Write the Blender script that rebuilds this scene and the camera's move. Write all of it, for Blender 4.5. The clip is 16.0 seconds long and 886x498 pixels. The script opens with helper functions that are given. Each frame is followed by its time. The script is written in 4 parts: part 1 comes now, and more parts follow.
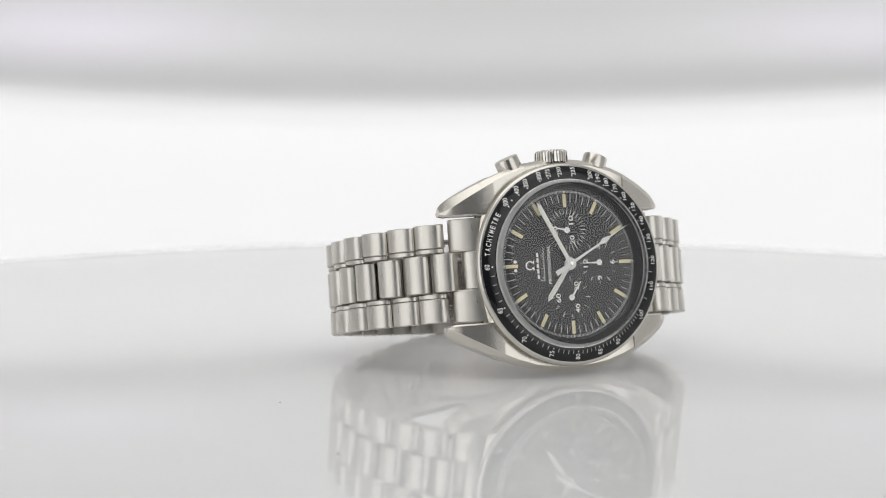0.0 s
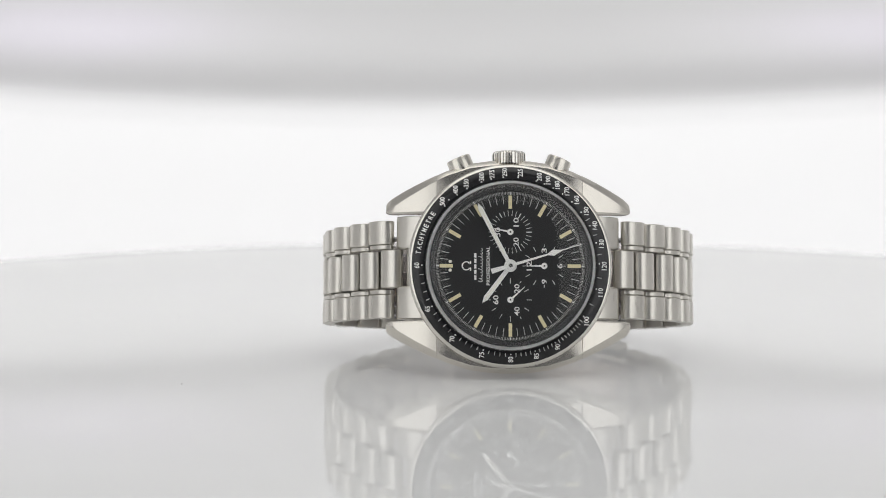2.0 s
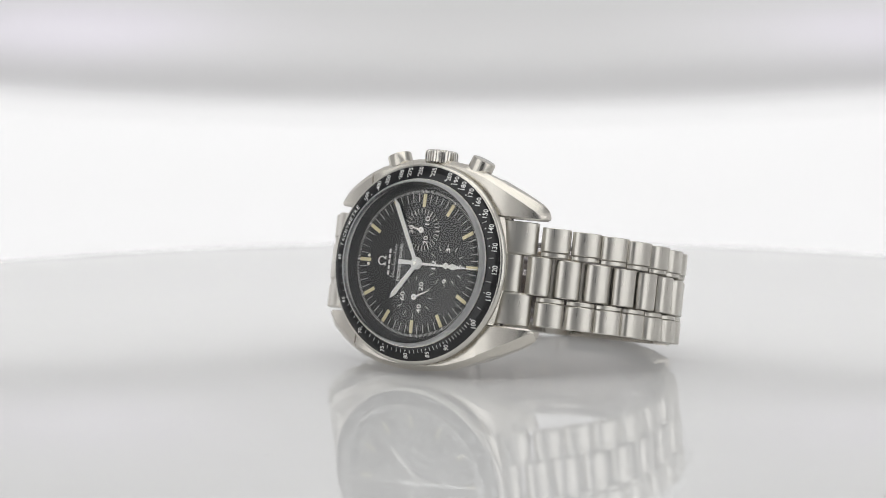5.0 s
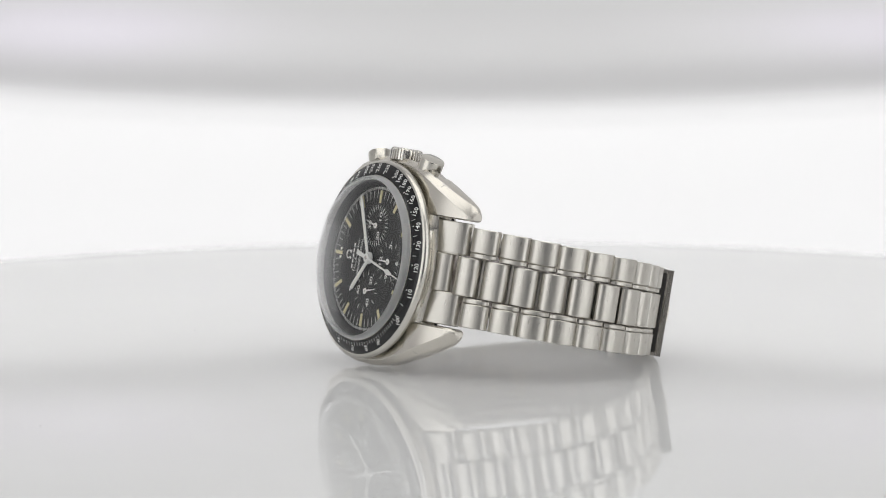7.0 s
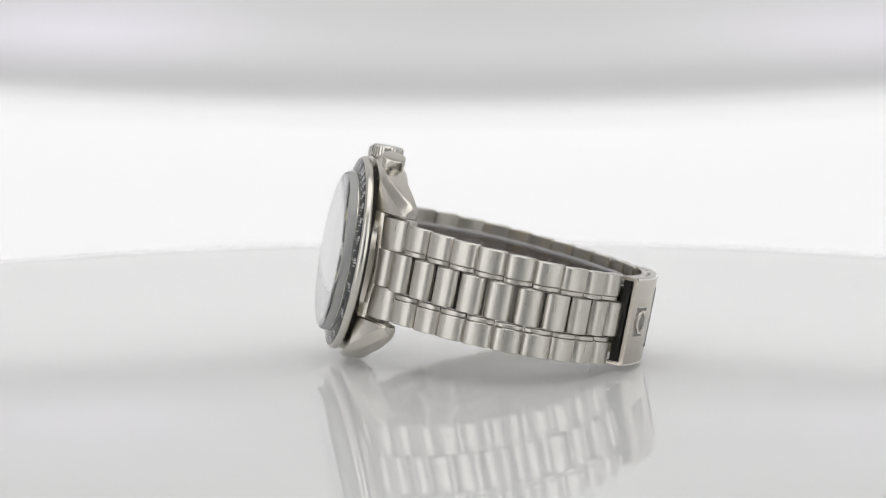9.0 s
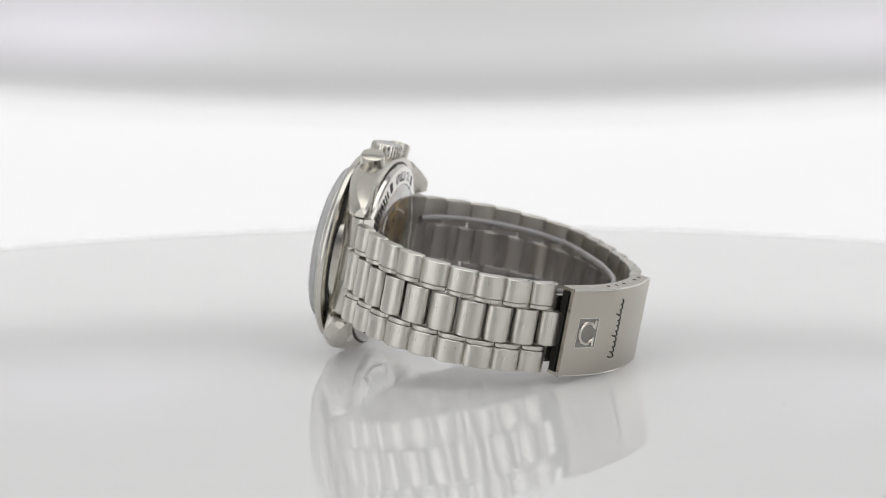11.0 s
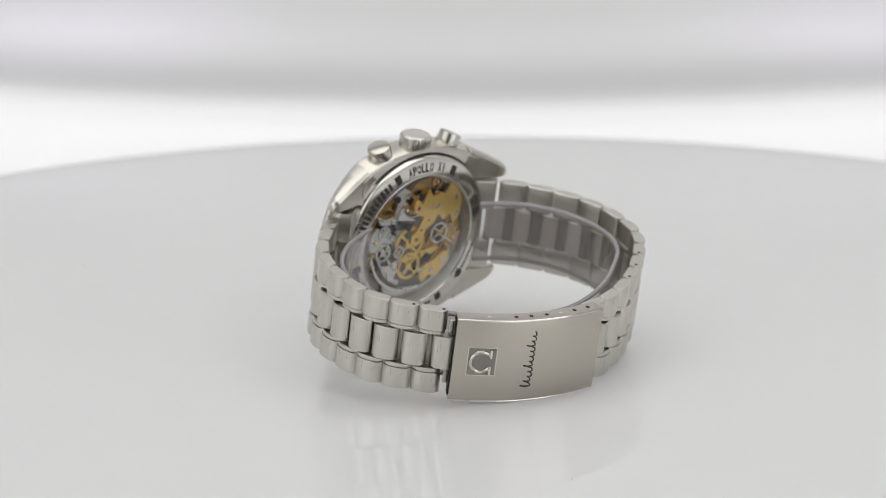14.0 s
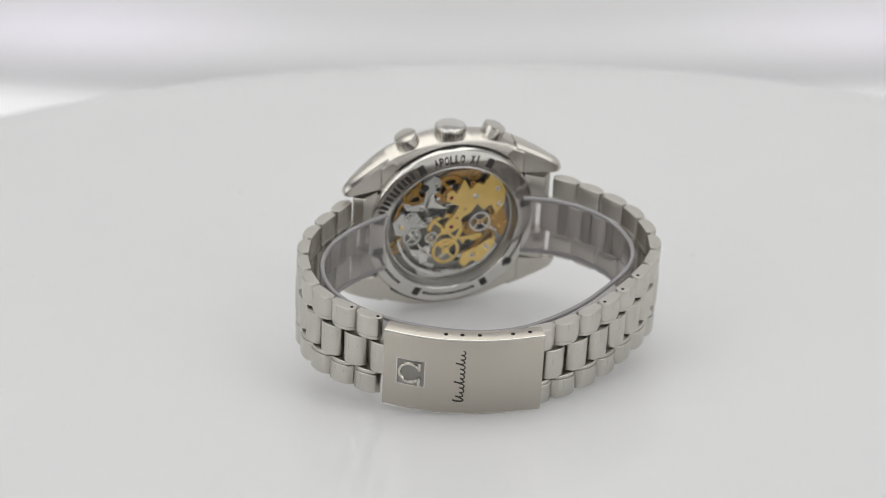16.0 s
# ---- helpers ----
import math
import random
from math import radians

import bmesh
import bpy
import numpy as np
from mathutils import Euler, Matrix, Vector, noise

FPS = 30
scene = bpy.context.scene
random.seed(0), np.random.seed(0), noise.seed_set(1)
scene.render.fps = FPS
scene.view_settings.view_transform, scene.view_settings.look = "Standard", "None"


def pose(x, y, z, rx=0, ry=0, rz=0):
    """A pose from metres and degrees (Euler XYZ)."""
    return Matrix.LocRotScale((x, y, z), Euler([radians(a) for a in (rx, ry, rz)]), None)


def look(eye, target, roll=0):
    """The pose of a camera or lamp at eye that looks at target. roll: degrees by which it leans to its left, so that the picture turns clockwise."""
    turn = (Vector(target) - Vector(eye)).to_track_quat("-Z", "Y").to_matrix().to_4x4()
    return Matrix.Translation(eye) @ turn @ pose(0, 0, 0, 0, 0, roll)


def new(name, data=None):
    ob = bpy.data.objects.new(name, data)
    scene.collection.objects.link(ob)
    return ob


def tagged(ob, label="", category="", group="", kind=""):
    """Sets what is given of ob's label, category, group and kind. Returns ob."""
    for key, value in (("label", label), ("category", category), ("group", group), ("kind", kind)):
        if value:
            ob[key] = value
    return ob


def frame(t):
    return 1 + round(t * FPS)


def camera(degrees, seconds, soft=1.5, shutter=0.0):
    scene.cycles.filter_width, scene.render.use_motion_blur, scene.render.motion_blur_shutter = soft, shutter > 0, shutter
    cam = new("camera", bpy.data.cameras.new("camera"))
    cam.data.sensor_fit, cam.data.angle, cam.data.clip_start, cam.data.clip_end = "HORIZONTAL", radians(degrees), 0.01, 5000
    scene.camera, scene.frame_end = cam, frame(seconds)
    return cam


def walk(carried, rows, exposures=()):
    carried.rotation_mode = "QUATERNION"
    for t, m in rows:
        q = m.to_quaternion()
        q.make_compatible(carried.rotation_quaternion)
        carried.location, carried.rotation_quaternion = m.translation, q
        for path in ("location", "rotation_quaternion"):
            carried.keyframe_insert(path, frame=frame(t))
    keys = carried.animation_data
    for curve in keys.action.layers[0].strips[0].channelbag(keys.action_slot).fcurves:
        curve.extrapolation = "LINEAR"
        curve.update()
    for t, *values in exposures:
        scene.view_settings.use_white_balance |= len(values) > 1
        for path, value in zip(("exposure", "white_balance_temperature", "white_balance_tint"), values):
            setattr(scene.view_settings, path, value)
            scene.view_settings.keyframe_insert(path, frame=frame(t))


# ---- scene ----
# ---------------------------------------------------------------- camera
cam = camera(20.15, 16.0, soft=1.0)
EYE = pose(0, -0.5228, 0.0822, 90 - 6.571, 0, 1.159)
cam.data.dof.use_dof, cam.data.dof.focus_distance, cam.data.dof.aperture_fstop = True, 0.496, 18.0
walk(cam, [(0.0, EYE), (16.0, EYE)])

# turntable: seconds, spin and tilt in degrees
TURN = [(0.0, 0.0, 0), (0.5, -5.73, 0), (1.0, -11.36, 0), (1.5, -17.08, 0), (2.0, -22.79, 0), (2.5, -28.6, 0),
        (3.0, -34.4, 0), (3.5, -40.24, 0), (4.0, -46.05, 0), (4.6, -53.2, 0), (5.25, -60.95, 0), (5.9, -68.7, 0),
        (6.5, -75.89, 0), (7.0, -81.84, 0), (7.5, -87.78, 0), (8.0, -93.68, 0), (8.5, -99.6, 0), (9.0, -105.47, 0),
        (9.5, -111.4, 0.02), (10.0, -117.35, 0.2), (10.5, -123.3, 0.62), (11.0, -129.3, 1.28), (11.5, -135.28, 2.15),
        (12.0, -140.94, 3.32), (12.5, -146.58, 4.55), (13.0, -152.16, 5.77), (13.5, -157.81, 7.17), (14.0, -163.47, 8.6),
        (14.5, -169.17, 10.1), (15.0, -174.99, 11.59), (15.5, -180.82, 12.99), (16.0, -186.67, 14.46)]
PIVOT = Vector((0, 0.00306, 0.01184))


def table_pose(spin, tilt):
    return Matrix.Translation(PIVOT) @ Matrix.Rotation(radians(tilt), 4, "X") @ Matrix.Translation(-PIVOT) @ Matrix.Rotation(radians(spin), 4, "Z")


# the watch on the table: x to 6 o'clock, y to the case back, z to 3 o'clock, origin in the dial's centre
WATCH = Matrix(((0.89971, -0.42990, -0.07553, 0.01510), (0.43642, 0.88301, 0.17271, -0.02713),
                (-0.00755, -0.18835, 0.98207, 0.02215), (0, 0, 0, 1)))

# ---------------------------------------------------------------- light
world = bpy.data.worlds.new("world")
world.use_nodes = True
world.node_tree.nodes["Background"].inputs[0].default_value = (0.9, 0.93, 1.0, 1)
world.node_tree.nodes["Background"].inputs[1].default_value = 0.12
scene.world = world


def softbox(name, eye, target, w, h, watts, colour):
    data = bpy.data.lights.new(name, "AREA")
    data.shape, data.size, data.size_y, data.energy, data.color = "RECTANGLE", w, h, watts, colour
    new(name, data).matrix_world = look(eye, target)


softbox("softbox_left", (-0.36, -0.36, 0.20), (0, -0.02, 0.10), 0.40, 0.60, 0.72, (0.975, 0.985, 0.985))
softbox("softbox_right", (0.36, -0.36, 0.20), (0, -0.02, 0.10), 0.40, 0.60, 0.72, (0.975, 0.985, 0.985))
softbox("softbox_top", (0, -0.08, 0.47), (0, -0.02, 0), 0.55, 0.40, 0.80, (0.99, 0.99, 0.96))

# ---------------------------------------------------------------- materials


def material(name, colour, rough=0.5, metal=0.0, ior=1.45, noise_scale=0, rough_var=0.0, bump=0.0, stretch=None, col_var=0.0, aniso=0.0, random_var=0.0):
    m = bpy.data.materials.new(name)
    m.use_nodes = True
    nt = m.node_tree
    b = nt.nodes["Principled BSDF"]
    b.inputs["Base Color"].default_value = (*colour, 1)
    b.inputs["Roughness"].default_value, b.inputs["Metallic"].default_value, b.inputs["IOR"].default_value = rough, metal, ior
    b.inputs["Anisotropic"].default_value = aniso
    if noise_scale:
        tc, mp, nz = (nt.nodes.new("ShaderNode" + n) for n in ("TexCoord", "Mapping", "TexNoise"))
        mp.inputs["Scale"].default_value = stretch or (1, 1, 1)
        nz.inputs["Scale"].default_value, nz.inputs["Detail"].default_value = noise_scale, 4
        nt.links.new(tc.outputs["Object"], mp.inputs[0])
        nt.links.new(mp.outputs[0], nz.inputs["Vector"])
        big = nt.nodes.new("ShaderNodeTexNoise")
        big.inputs["Scale"].default_value = 120
        nt.links.new(tc.outputs["Object"], big.inputs["Vector"])
        mix = nt.nodes.new("ShaderNodeMath")
        mix.operation = "MULTIPLY_ADD"
        nt.links.new(big.outputs["Fac"], mix.inputs[0])
        mix.inputs[1].default_value = 0.4
        nt.links.new(nz.outputs["Fac"], mix.inputs[2])
        if rough_var:
            r = nt.nodes.new("ShaderNodeMapRange")
            r.inputs["From Min"].default_value, r.inputs["From Max"].default_value = 0.4, 1.0
            r.inputs["To Min"].default_value, r.inputs["To Max"].default_value = max(rough - rough_var, 0.02), rough + rough_var
            nt.links.new(mix.outputs[0], r.inputs["Value"])
            nt.links.new(r.outputs[0], b.inputs["Roughness"])
        if col_var:
            r = nt.nodes.new("ShaderNodeMix")
            r.data_type = "RGBA"
            nt.links.new(nz.outputs["Fac"], r.inputs["Factor"])
            r.inputs["A"].default_value = (*[c * (1 - col_var) for c in colour], 1)
            r.inputs["B"].default_value = (*[min(c * (1 + col_var), 1) for c in colour], 1)
            nt.links.new(r.outputs["Result"], b.inputs["Base Color"])
        if bump:
            bp = nt.nodes.new("ShaderNodeBump")
            bp.inputs["Strength"].default_value, bp.inputs["Distance"].default_value = bump, 0.00005
            nt.links.new(nz.outputs["Fac"], bp.inputs["Height"])
            nt.links.new(bp.outputs[0], b.inputs["Normal"])
    return m


STEEL = (0.61, 0.588, 0.54)
brushed = material("brushed_steel", STEEL, 0.26, 1, noise_scale=6000, rough_var=0.02, bump=0.004, stretch=(0.03, 0.03, 1), col_var=0.015)
clasp_steel = material("clasp_steel", (0.53, 0.492, 0.435), 0.25, 1, noise_scale=6000, rough_var=0.02, bump=0.004, stretch=(0.03, 0.03, 1), col_var=0.015)
brushed_z = material("brushed_steel_long", STEEL, 0.31, 1, noise_scale=6000, rough_var=0.06, bump=0.02, stretch=(1, 1, 0.03), col_var=0.03)
bezel_steel = material("bezel_steel", (0.62, 0.6, 0.55), 0.2, 1, noise_scale=500, rough_var=0.03)
pusher_steel = material("pusher_steel", (0.6, 0.575, 0.52), 0.17, 1, noise_scale=2500, rough_var=0.02)
polished = material("polished_steel", (0.70, 0.68, 0.64), 0.1, 1, noise_scale=500, rough_var=0.04, col_var=0.03)
satin = material("satin_steel", (0.63, 0.60, 0.545), 0.25, 1, noise_scale=3000, rough_var=0.02, col_var=0.015)
# Near-black steel: the shade inside narrow gaps is put into its colour.
dark_gap = material("gap_shade", (0.06, 0.058, 0.055), 0.5, 1, noise_scale=400, rough_var=0.1)
dial_black = material("dial_black", (0.011, 0.011, 0.0115), 0.4, 0, noise_scale=250, rough_var=0.03, col_var=0.08)
insert_black = material("bezel_black", (0.007, 0.007, 0.008), 0.09, 0, noise_scale=900, rough_var=0.03)
rehaut_grey = material("flange_dark", (0.02, 0.02, 0.022), 0.4, 0, noise_scale=900, rough_var=0.08)
print_white = material("print_white", (0.78, 0.78, 0.76), 0.5, noise_scale=3000, col_var=0.05)
hand_white = material("hand_white", (0.82, 0.82, 0.8), 0.4, noise_scale=2000, col_var=0.04)
lume = material("aged_lume", (0.72, 0.66, 0.42), 0.7, noise_scale=2500, col_var=0.12, bump=0.2)
lume_hand = material("hand_lume", (0.82, 0.81, 0.74), 0.7, noise_scale=2500, col_var=0.08, bump=0.2)
gilt_dark = material("dull_gilt", (0.55, 0.32, 0.09), 0.4, 1, noise_scale=500, rough_var=0.08, col_var=0.15)
plate_grey = material("plate_grey", (0.36, 0.342, 0.312), 0.42, 1, noise_scale=700, rough_var=0.1, col_var=0.2)
gilt = material("gilt_brass", (0.95, 0.66, 0.22), 0.36, 1, noise_scale=500, rough_var=0.08, col_var=0.12)
rhodium = material("rhodium_plate", (0.72, 0.72, 0.70), 0.38, 1, noise_scale=500, rough_var=0.1, col_var=0.15)
ruby = material("ruby", (0.35, 0.02, 0.05), 0.1)
engraved = material("engraved_dark", (0.035, 0.033, 0.03), 0.6, 0, noise_scale=900, rough_var=0.1)
plaque_mat = material("plaque_grey", (0.3, 0.29, 0.27), 0.5, 1, noise_scale=2000, rough_var=0.08, col_var=0.15)
dark_hole = material("dark_hole", (0.01, 0.01, 0.01), 0.9)


def glass_material(name, ior, rough=0.0, colour=(1, 1, 1)):
    m = bpy.data.materials.new(name)
    m.use_nodes = True
    b = m.node_tree.nodes["Principled BSDF"]
    b.inputs["Base Color"].default_value = (*colour, 1)
    b.inputs["Transmission Weight"].default_value, b.inputs["IOR"].default_value, b.inputs["Roughness"].default_value = 1, ior, rough
    return m


def pane_material(name, base, most, start, full, rough=0.01):
    """Thin clear glass: clear straight through, with a gloss that rises towards grazing views."""
    m = bpy.data.materials.new(name)
    m.use_nodes = True
    nt = m.node_tree
    nt.nodes.clear()
    out, mix, tr, gl, lw, rise = (nt.nodes.new("ShaderNode" + n) for n in ("OutputMaterial", "MixShader", "BsdfTransparent", "BsdfGlossy", "LayerWeight", "MapRange"))
    tr.inputs[0].default_value = (0.97, 0.97, 0.965, 1)
    gl.inputs["Roughness"].default_value = rough
    lw.inputs[0].default_value = 0.5
    rise.interpolation_type = "SMOOTHSTEP"
    for key, value in (("From Min", start), ("From Max", full), ("To Min", base), ("To Max", most)):
        rise.inputs[key].default_value = value
    nt.links.new(lw.outputs["Facing"], rise.inputs["Value"])
    nt.links.new(rise.outputs[0], mix.inputs[0])
    nt.links.new(tr.outputs[0], mix.inputs[1])
    nt.links.new(gl.outputs[0], mix.inputs[2])
    nt.links.new(mix.outputs[0], out.inputs[0])
    return m


hesalite = pane_material("acrylic_crystal", 0.055, 0.93, 0.46, 0.76, 0.03)
# Whitened and frosted: the rim's bright inner reflection is put into the material.
edge_acrylic = glass_material("acrylic_rim", 1.45, 0.45, (0.95, 0.95, 0.95))
edge_acrylic.node_tree.nodes["Principled BSDF"].inputs["Transmission Weight"].default_value = 0.88
sapphire = pane_material("mineral_glass", 0.07, 0.75, 0.22, 0.88, 0.03)


def film_material():
    m = bpy.data.materials.new("clear_film")
    m.use_nodes = True
    nt = m.node_tree
    nt.nodes.clear()
    out, mix, tr, gl, df, fr, mix2 = (nt.nodes.new("ShaderNode" + n) for n in ("OutputMaterial", "MixShader", "BsdfTransparent", "BsdfGlossy", "BsdfDiffuse", "LayerWeight", "MixShader"))
    tr.inputs[0].default_value = (0.9, 0.885, 0.885, 1)
    df.inputs[0].default_value = (0.45, 0.425, 0.43, 1)
    gl.inputs["Roughness"].default_value = 0.12
    fr.inputs[0].default_value = 0.12
    mix2.inputs[0].default_value = 0.07
    nt.links.new(tr.outputs[0], mix2.inputs[1])
    nt.links.new(df.outputs[0], mix2.inputs[2])
    nt.links.new(fr.outputs["Facing"], mix.inputs[0])
    nt.links.new(mix2.outputs[0], mix.inputs[1])
    nt.links.new(gl.outputs[0], mix.inputs[2])
    nt.links.new(mix.outputs[0], out.inputs[0])
    return m


clear_film = film_material()
rim_film = material("milky_plastic", (0.36, 0.345, 0.35), 0.25, 0, 1.45, noise_scale=400, col_var=0.05)
acrylic = material("white_acrylic", (0.78, 0.78, 0.775), 0.006, 0, 1.37, noise_scale=60, col_var=0.012)
skin = acrylic.node_tree.nodes["Principled BSDF"]
skin.inputs["Subsurface Weight"].default_value, skin.inputs["Subsurface Scale"].default_value = 0.85, 0.03
skin.inputs["Subsurface Radius"].default_value = (1, 1, 1)
fabric = material("tent_fabric", (0.78, 0.776, 0.782), 0.9, noise_scale=40, col_var=0.02, bump=0.1)
dust_mat = material("dust", (0.3, 0.29, 0.28), 0.9)
SEAM_X, SEAM_Z = -0.0155, 0.0413


def backlit_material():
    """A white sheet with its light put in as emission, strong below and fading at the hem."""
    m = bpy.data.materials.new("self_lit_sheet")
    m.use_nodes = True
    nt = m.node_tree
    b = nt.nodes["Principled BSDF"]
    b.inputs["Base Color"].default_value, b.inputs["Roughness"].default_value = (0.72, 0.715, 0.72, 1), 0.9
    tc, sp = nt.nodes.new("ShaderNodeTexCoord"), nt.nodes.new("ShaderNodeSeparateXYZ")
    nt.links.new(tc.outputs["Object"], sp.inputs[0])

    def calc(op, a, c, clamp=False):
        n = nt.nodes.new("ShaderNodeMath")
        n.operation, n.use_clamp = op, clamp
        for i, v in enumerate((a, c)):
            if isinstance(v, (int, float)):
                n.inputs[i].default_value = v
            else:
                nt.links.new(v, n.inputs[i])
        return n.outputs[0]

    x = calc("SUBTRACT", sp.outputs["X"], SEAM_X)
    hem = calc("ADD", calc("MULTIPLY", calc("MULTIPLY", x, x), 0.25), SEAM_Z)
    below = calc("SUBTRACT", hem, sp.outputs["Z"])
    # Soft edge of light painted across the hem; a faint glow stays above.
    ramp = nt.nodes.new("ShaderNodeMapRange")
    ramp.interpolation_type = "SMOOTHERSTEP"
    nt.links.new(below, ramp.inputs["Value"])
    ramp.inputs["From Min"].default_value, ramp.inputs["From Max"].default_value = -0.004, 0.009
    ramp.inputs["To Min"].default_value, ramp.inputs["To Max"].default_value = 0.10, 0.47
    # Two lavender patches of light painted onto the upper sheet.
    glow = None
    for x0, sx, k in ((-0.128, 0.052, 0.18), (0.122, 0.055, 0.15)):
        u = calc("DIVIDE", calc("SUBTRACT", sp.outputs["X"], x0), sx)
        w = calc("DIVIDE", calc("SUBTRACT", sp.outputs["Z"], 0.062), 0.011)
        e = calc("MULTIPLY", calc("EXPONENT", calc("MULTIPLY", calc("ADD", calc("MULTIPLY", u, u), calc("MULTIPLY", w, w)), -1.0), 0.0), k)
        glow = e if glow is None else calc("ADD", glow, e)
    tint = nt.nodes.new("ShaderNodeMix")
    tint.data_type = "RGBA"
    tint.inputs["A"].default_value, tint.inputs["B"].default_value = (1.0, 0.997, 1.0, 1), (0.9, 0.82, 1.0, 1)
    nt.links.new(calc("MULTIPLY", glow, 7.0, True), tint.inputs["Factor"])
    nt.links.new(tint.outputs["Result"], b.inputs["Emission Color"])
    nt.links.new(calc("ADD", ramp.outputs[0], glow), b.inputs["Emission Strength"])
    return m


self_lit = backlit_material()

# ---------------------------------------------------------------- mesh helpers (millimetres in, metres out)
MM = 0.001


def finish(bm, name, mat, sharp=35):
    me = bpy.data.meshes.new(name)
    bm.normal_update()
    bm.to_mesh(me)
    bm.free()
    me.transform(Matrix.Scale(MM, 4))
    if mat:
        me.materials.append(mat)
    me.shade_smooth()
    me.set_sharp_from_angle(angle=radians(sharp))
    return me


def part(name, bm, mat, parent, label="", sharp=35, m=None):
    me = bm if isinstance(bm, bpy.types.Mesh) else finish(bm, name, mat, sharp)
    ob = new(name, me)
    ob.parent = parent
    if m is not None:
        ob.matrix_basis = m
    return tagged(ob, label)


def lathe(profile, n=128, cap=False):
    """Turns (radius, y) points about the y axis; a radius of 0 makes a pole."""
    bm = bmesh.new()
    rings = []
    for r, y in profile:
        if r < 1e-6:
            rings.append([bm.verts.new((0, y, 0))])
        else:
            rings.append([bm.verts.new((r * math.cos(2 * math.pi * i / n), y, r * math.sin(2 * math.pi * i / n))) for i in range(n)])
    for a, b in zip(rings, rings[1:]):
        for i in range(n):
            j = (i + 1) % n
            if len(a) == 1 and len(b) == 1:
                continue
            if len(a) == 1:
                bm.faces.new((a[0], b[j], b[i]))
            elif len(b) == 1:
                bm.faces.new((a[i], a[j], b[0]))
            else:
                bm.faces.new((a[i], a[j], b[j], b[i]))
    if cap:
        bm.faces.new(rings[0])
        bm.faces.new(list(reversed(rings[-1])))
    bmesh.ops.recalc_face_normals(bm, faces=bm.faces)
    return bm


def slab(bm, outline, y0, y1, bevel=0.0):
    """A plate with the given (x, z) outline between two depths; bevel narrows the front (y0) rim."""
    n = len(outline)
    cx, cz = sum(p[0] for p in outline) / n, sum(p[1] for p in outline) / n

    def ring(y, inset):
        out = []
        for x, z in outline:
            d = math.hypot(x - cx, z - cz) or 1
            k = max(1 - inset / d, 0)
            out.append(bm.verts.new((cx + (x - cx) * k, y, cz + (z - cz) * k)))
        return out

    s = 1 if y1 > y0 else -1
    rings = [ring(y1, 0), ring(y0 + s * bevel, 0), ring(y0, bevel)] if bevel else [ring(y1, 0), ring(y0, 0)]
    fs = []
    for a, b in zip(rings, rings[1:]):
        for i in range(n):
            j = (i + 1) % n
            fs.append(bm.faces.new((a[i], a[j], b[j], b[i])))
    fs.append(bm.faces.new(list(reversed(rings[0]))))
    fs.append(bm.faces.new(rings[-1]))
    bmesh.ops.recalc_face_normals(bm, faces=fs)
    return bm


def disc(bm, x, z, r, y0, y1, n=20, bevel=0.0):
    return slab(bm, [(x + r * math.cos(2 * math.pi * i / n), z + r * math.sin(2 * math.pi * i / n)) for i in range(n)], y0, y1, bevel)


def clock(theta, r):
    """A place on the dial: degrees clockwise from 12, radius."""
    return -r * math.cos(radians(theta)), r * math.sin(radians(theta))


def radial_bar(bm, theta, r0, r1, w, y0, y1, at=(0, 0), bevel=0.0):
    c, s = -math.cos(radians(theta)), math.sin(radians(theta))
    pts = [(c * r - s * k, s * r + c * k) for r, k in ((r0, -w / 2), (r1, -w / 2), (r1, w / 2), (r0, w / 2))]
    return slab(bm, [(x + at[0], z + at[1]) for x, z in pts], y0, y1, bevel)


def letters(word, height, width=None, weight=0.0):
    """Flat letters as (verts, faces), the word's middle at the origin, u along the line, v upwards."""
    cu = bpy.data.curves.new("letters", "FONT")
    cu.body, cu.align_x, cu.align_y, cu.size, cu.resolution_u, cu.offset = word, "CENTER", "CENTER", 1.0, 3, weight
    ob = bpy.data.objects.new("letters", cu)
    me = bpy.data.meshes.new_from_object(ob)
    v = np.array([p.co[:2] for p in me.vertices])
    faces = [list(f.vertices) for f in me.polygons]
    lo, hi = v.min(0), v.max(0)
    v = (v - (lo + hi) / 2) / (hi[1] - lo[1]) * height
    if width:
        v[:, 0] *= width / ((hi[0] - lo[0]) / (hi[1] - lo[1]) * height)
    bpy.data.objects.remove(ob)
    bpy.data.curves.remove(cu)
    bpy.data.meshes.remove(me)
    return v, faces


def lettering(bm, word, height, width, at, along, up, y, thick=0.02, weight=0.0):
    """Letters laid on a plane of depth y; along and up are (x, z) directions. Thick letters stand towards the reader."""
    v, faces = letters(word, height, width, weight)
    toward = along[1] * up[0] - along[0] * up[1]
    vs = [bm.verts.new((at[0] + along[0] * a + up[0] * b, y + toward * thick, at[1] + along[1] * a + up[1] * b)) for a, b in v]
    for f in faces:
        try:
            bm.faces.new([vs[i] for i in f])
        except ValueError:
            pass
    return bm


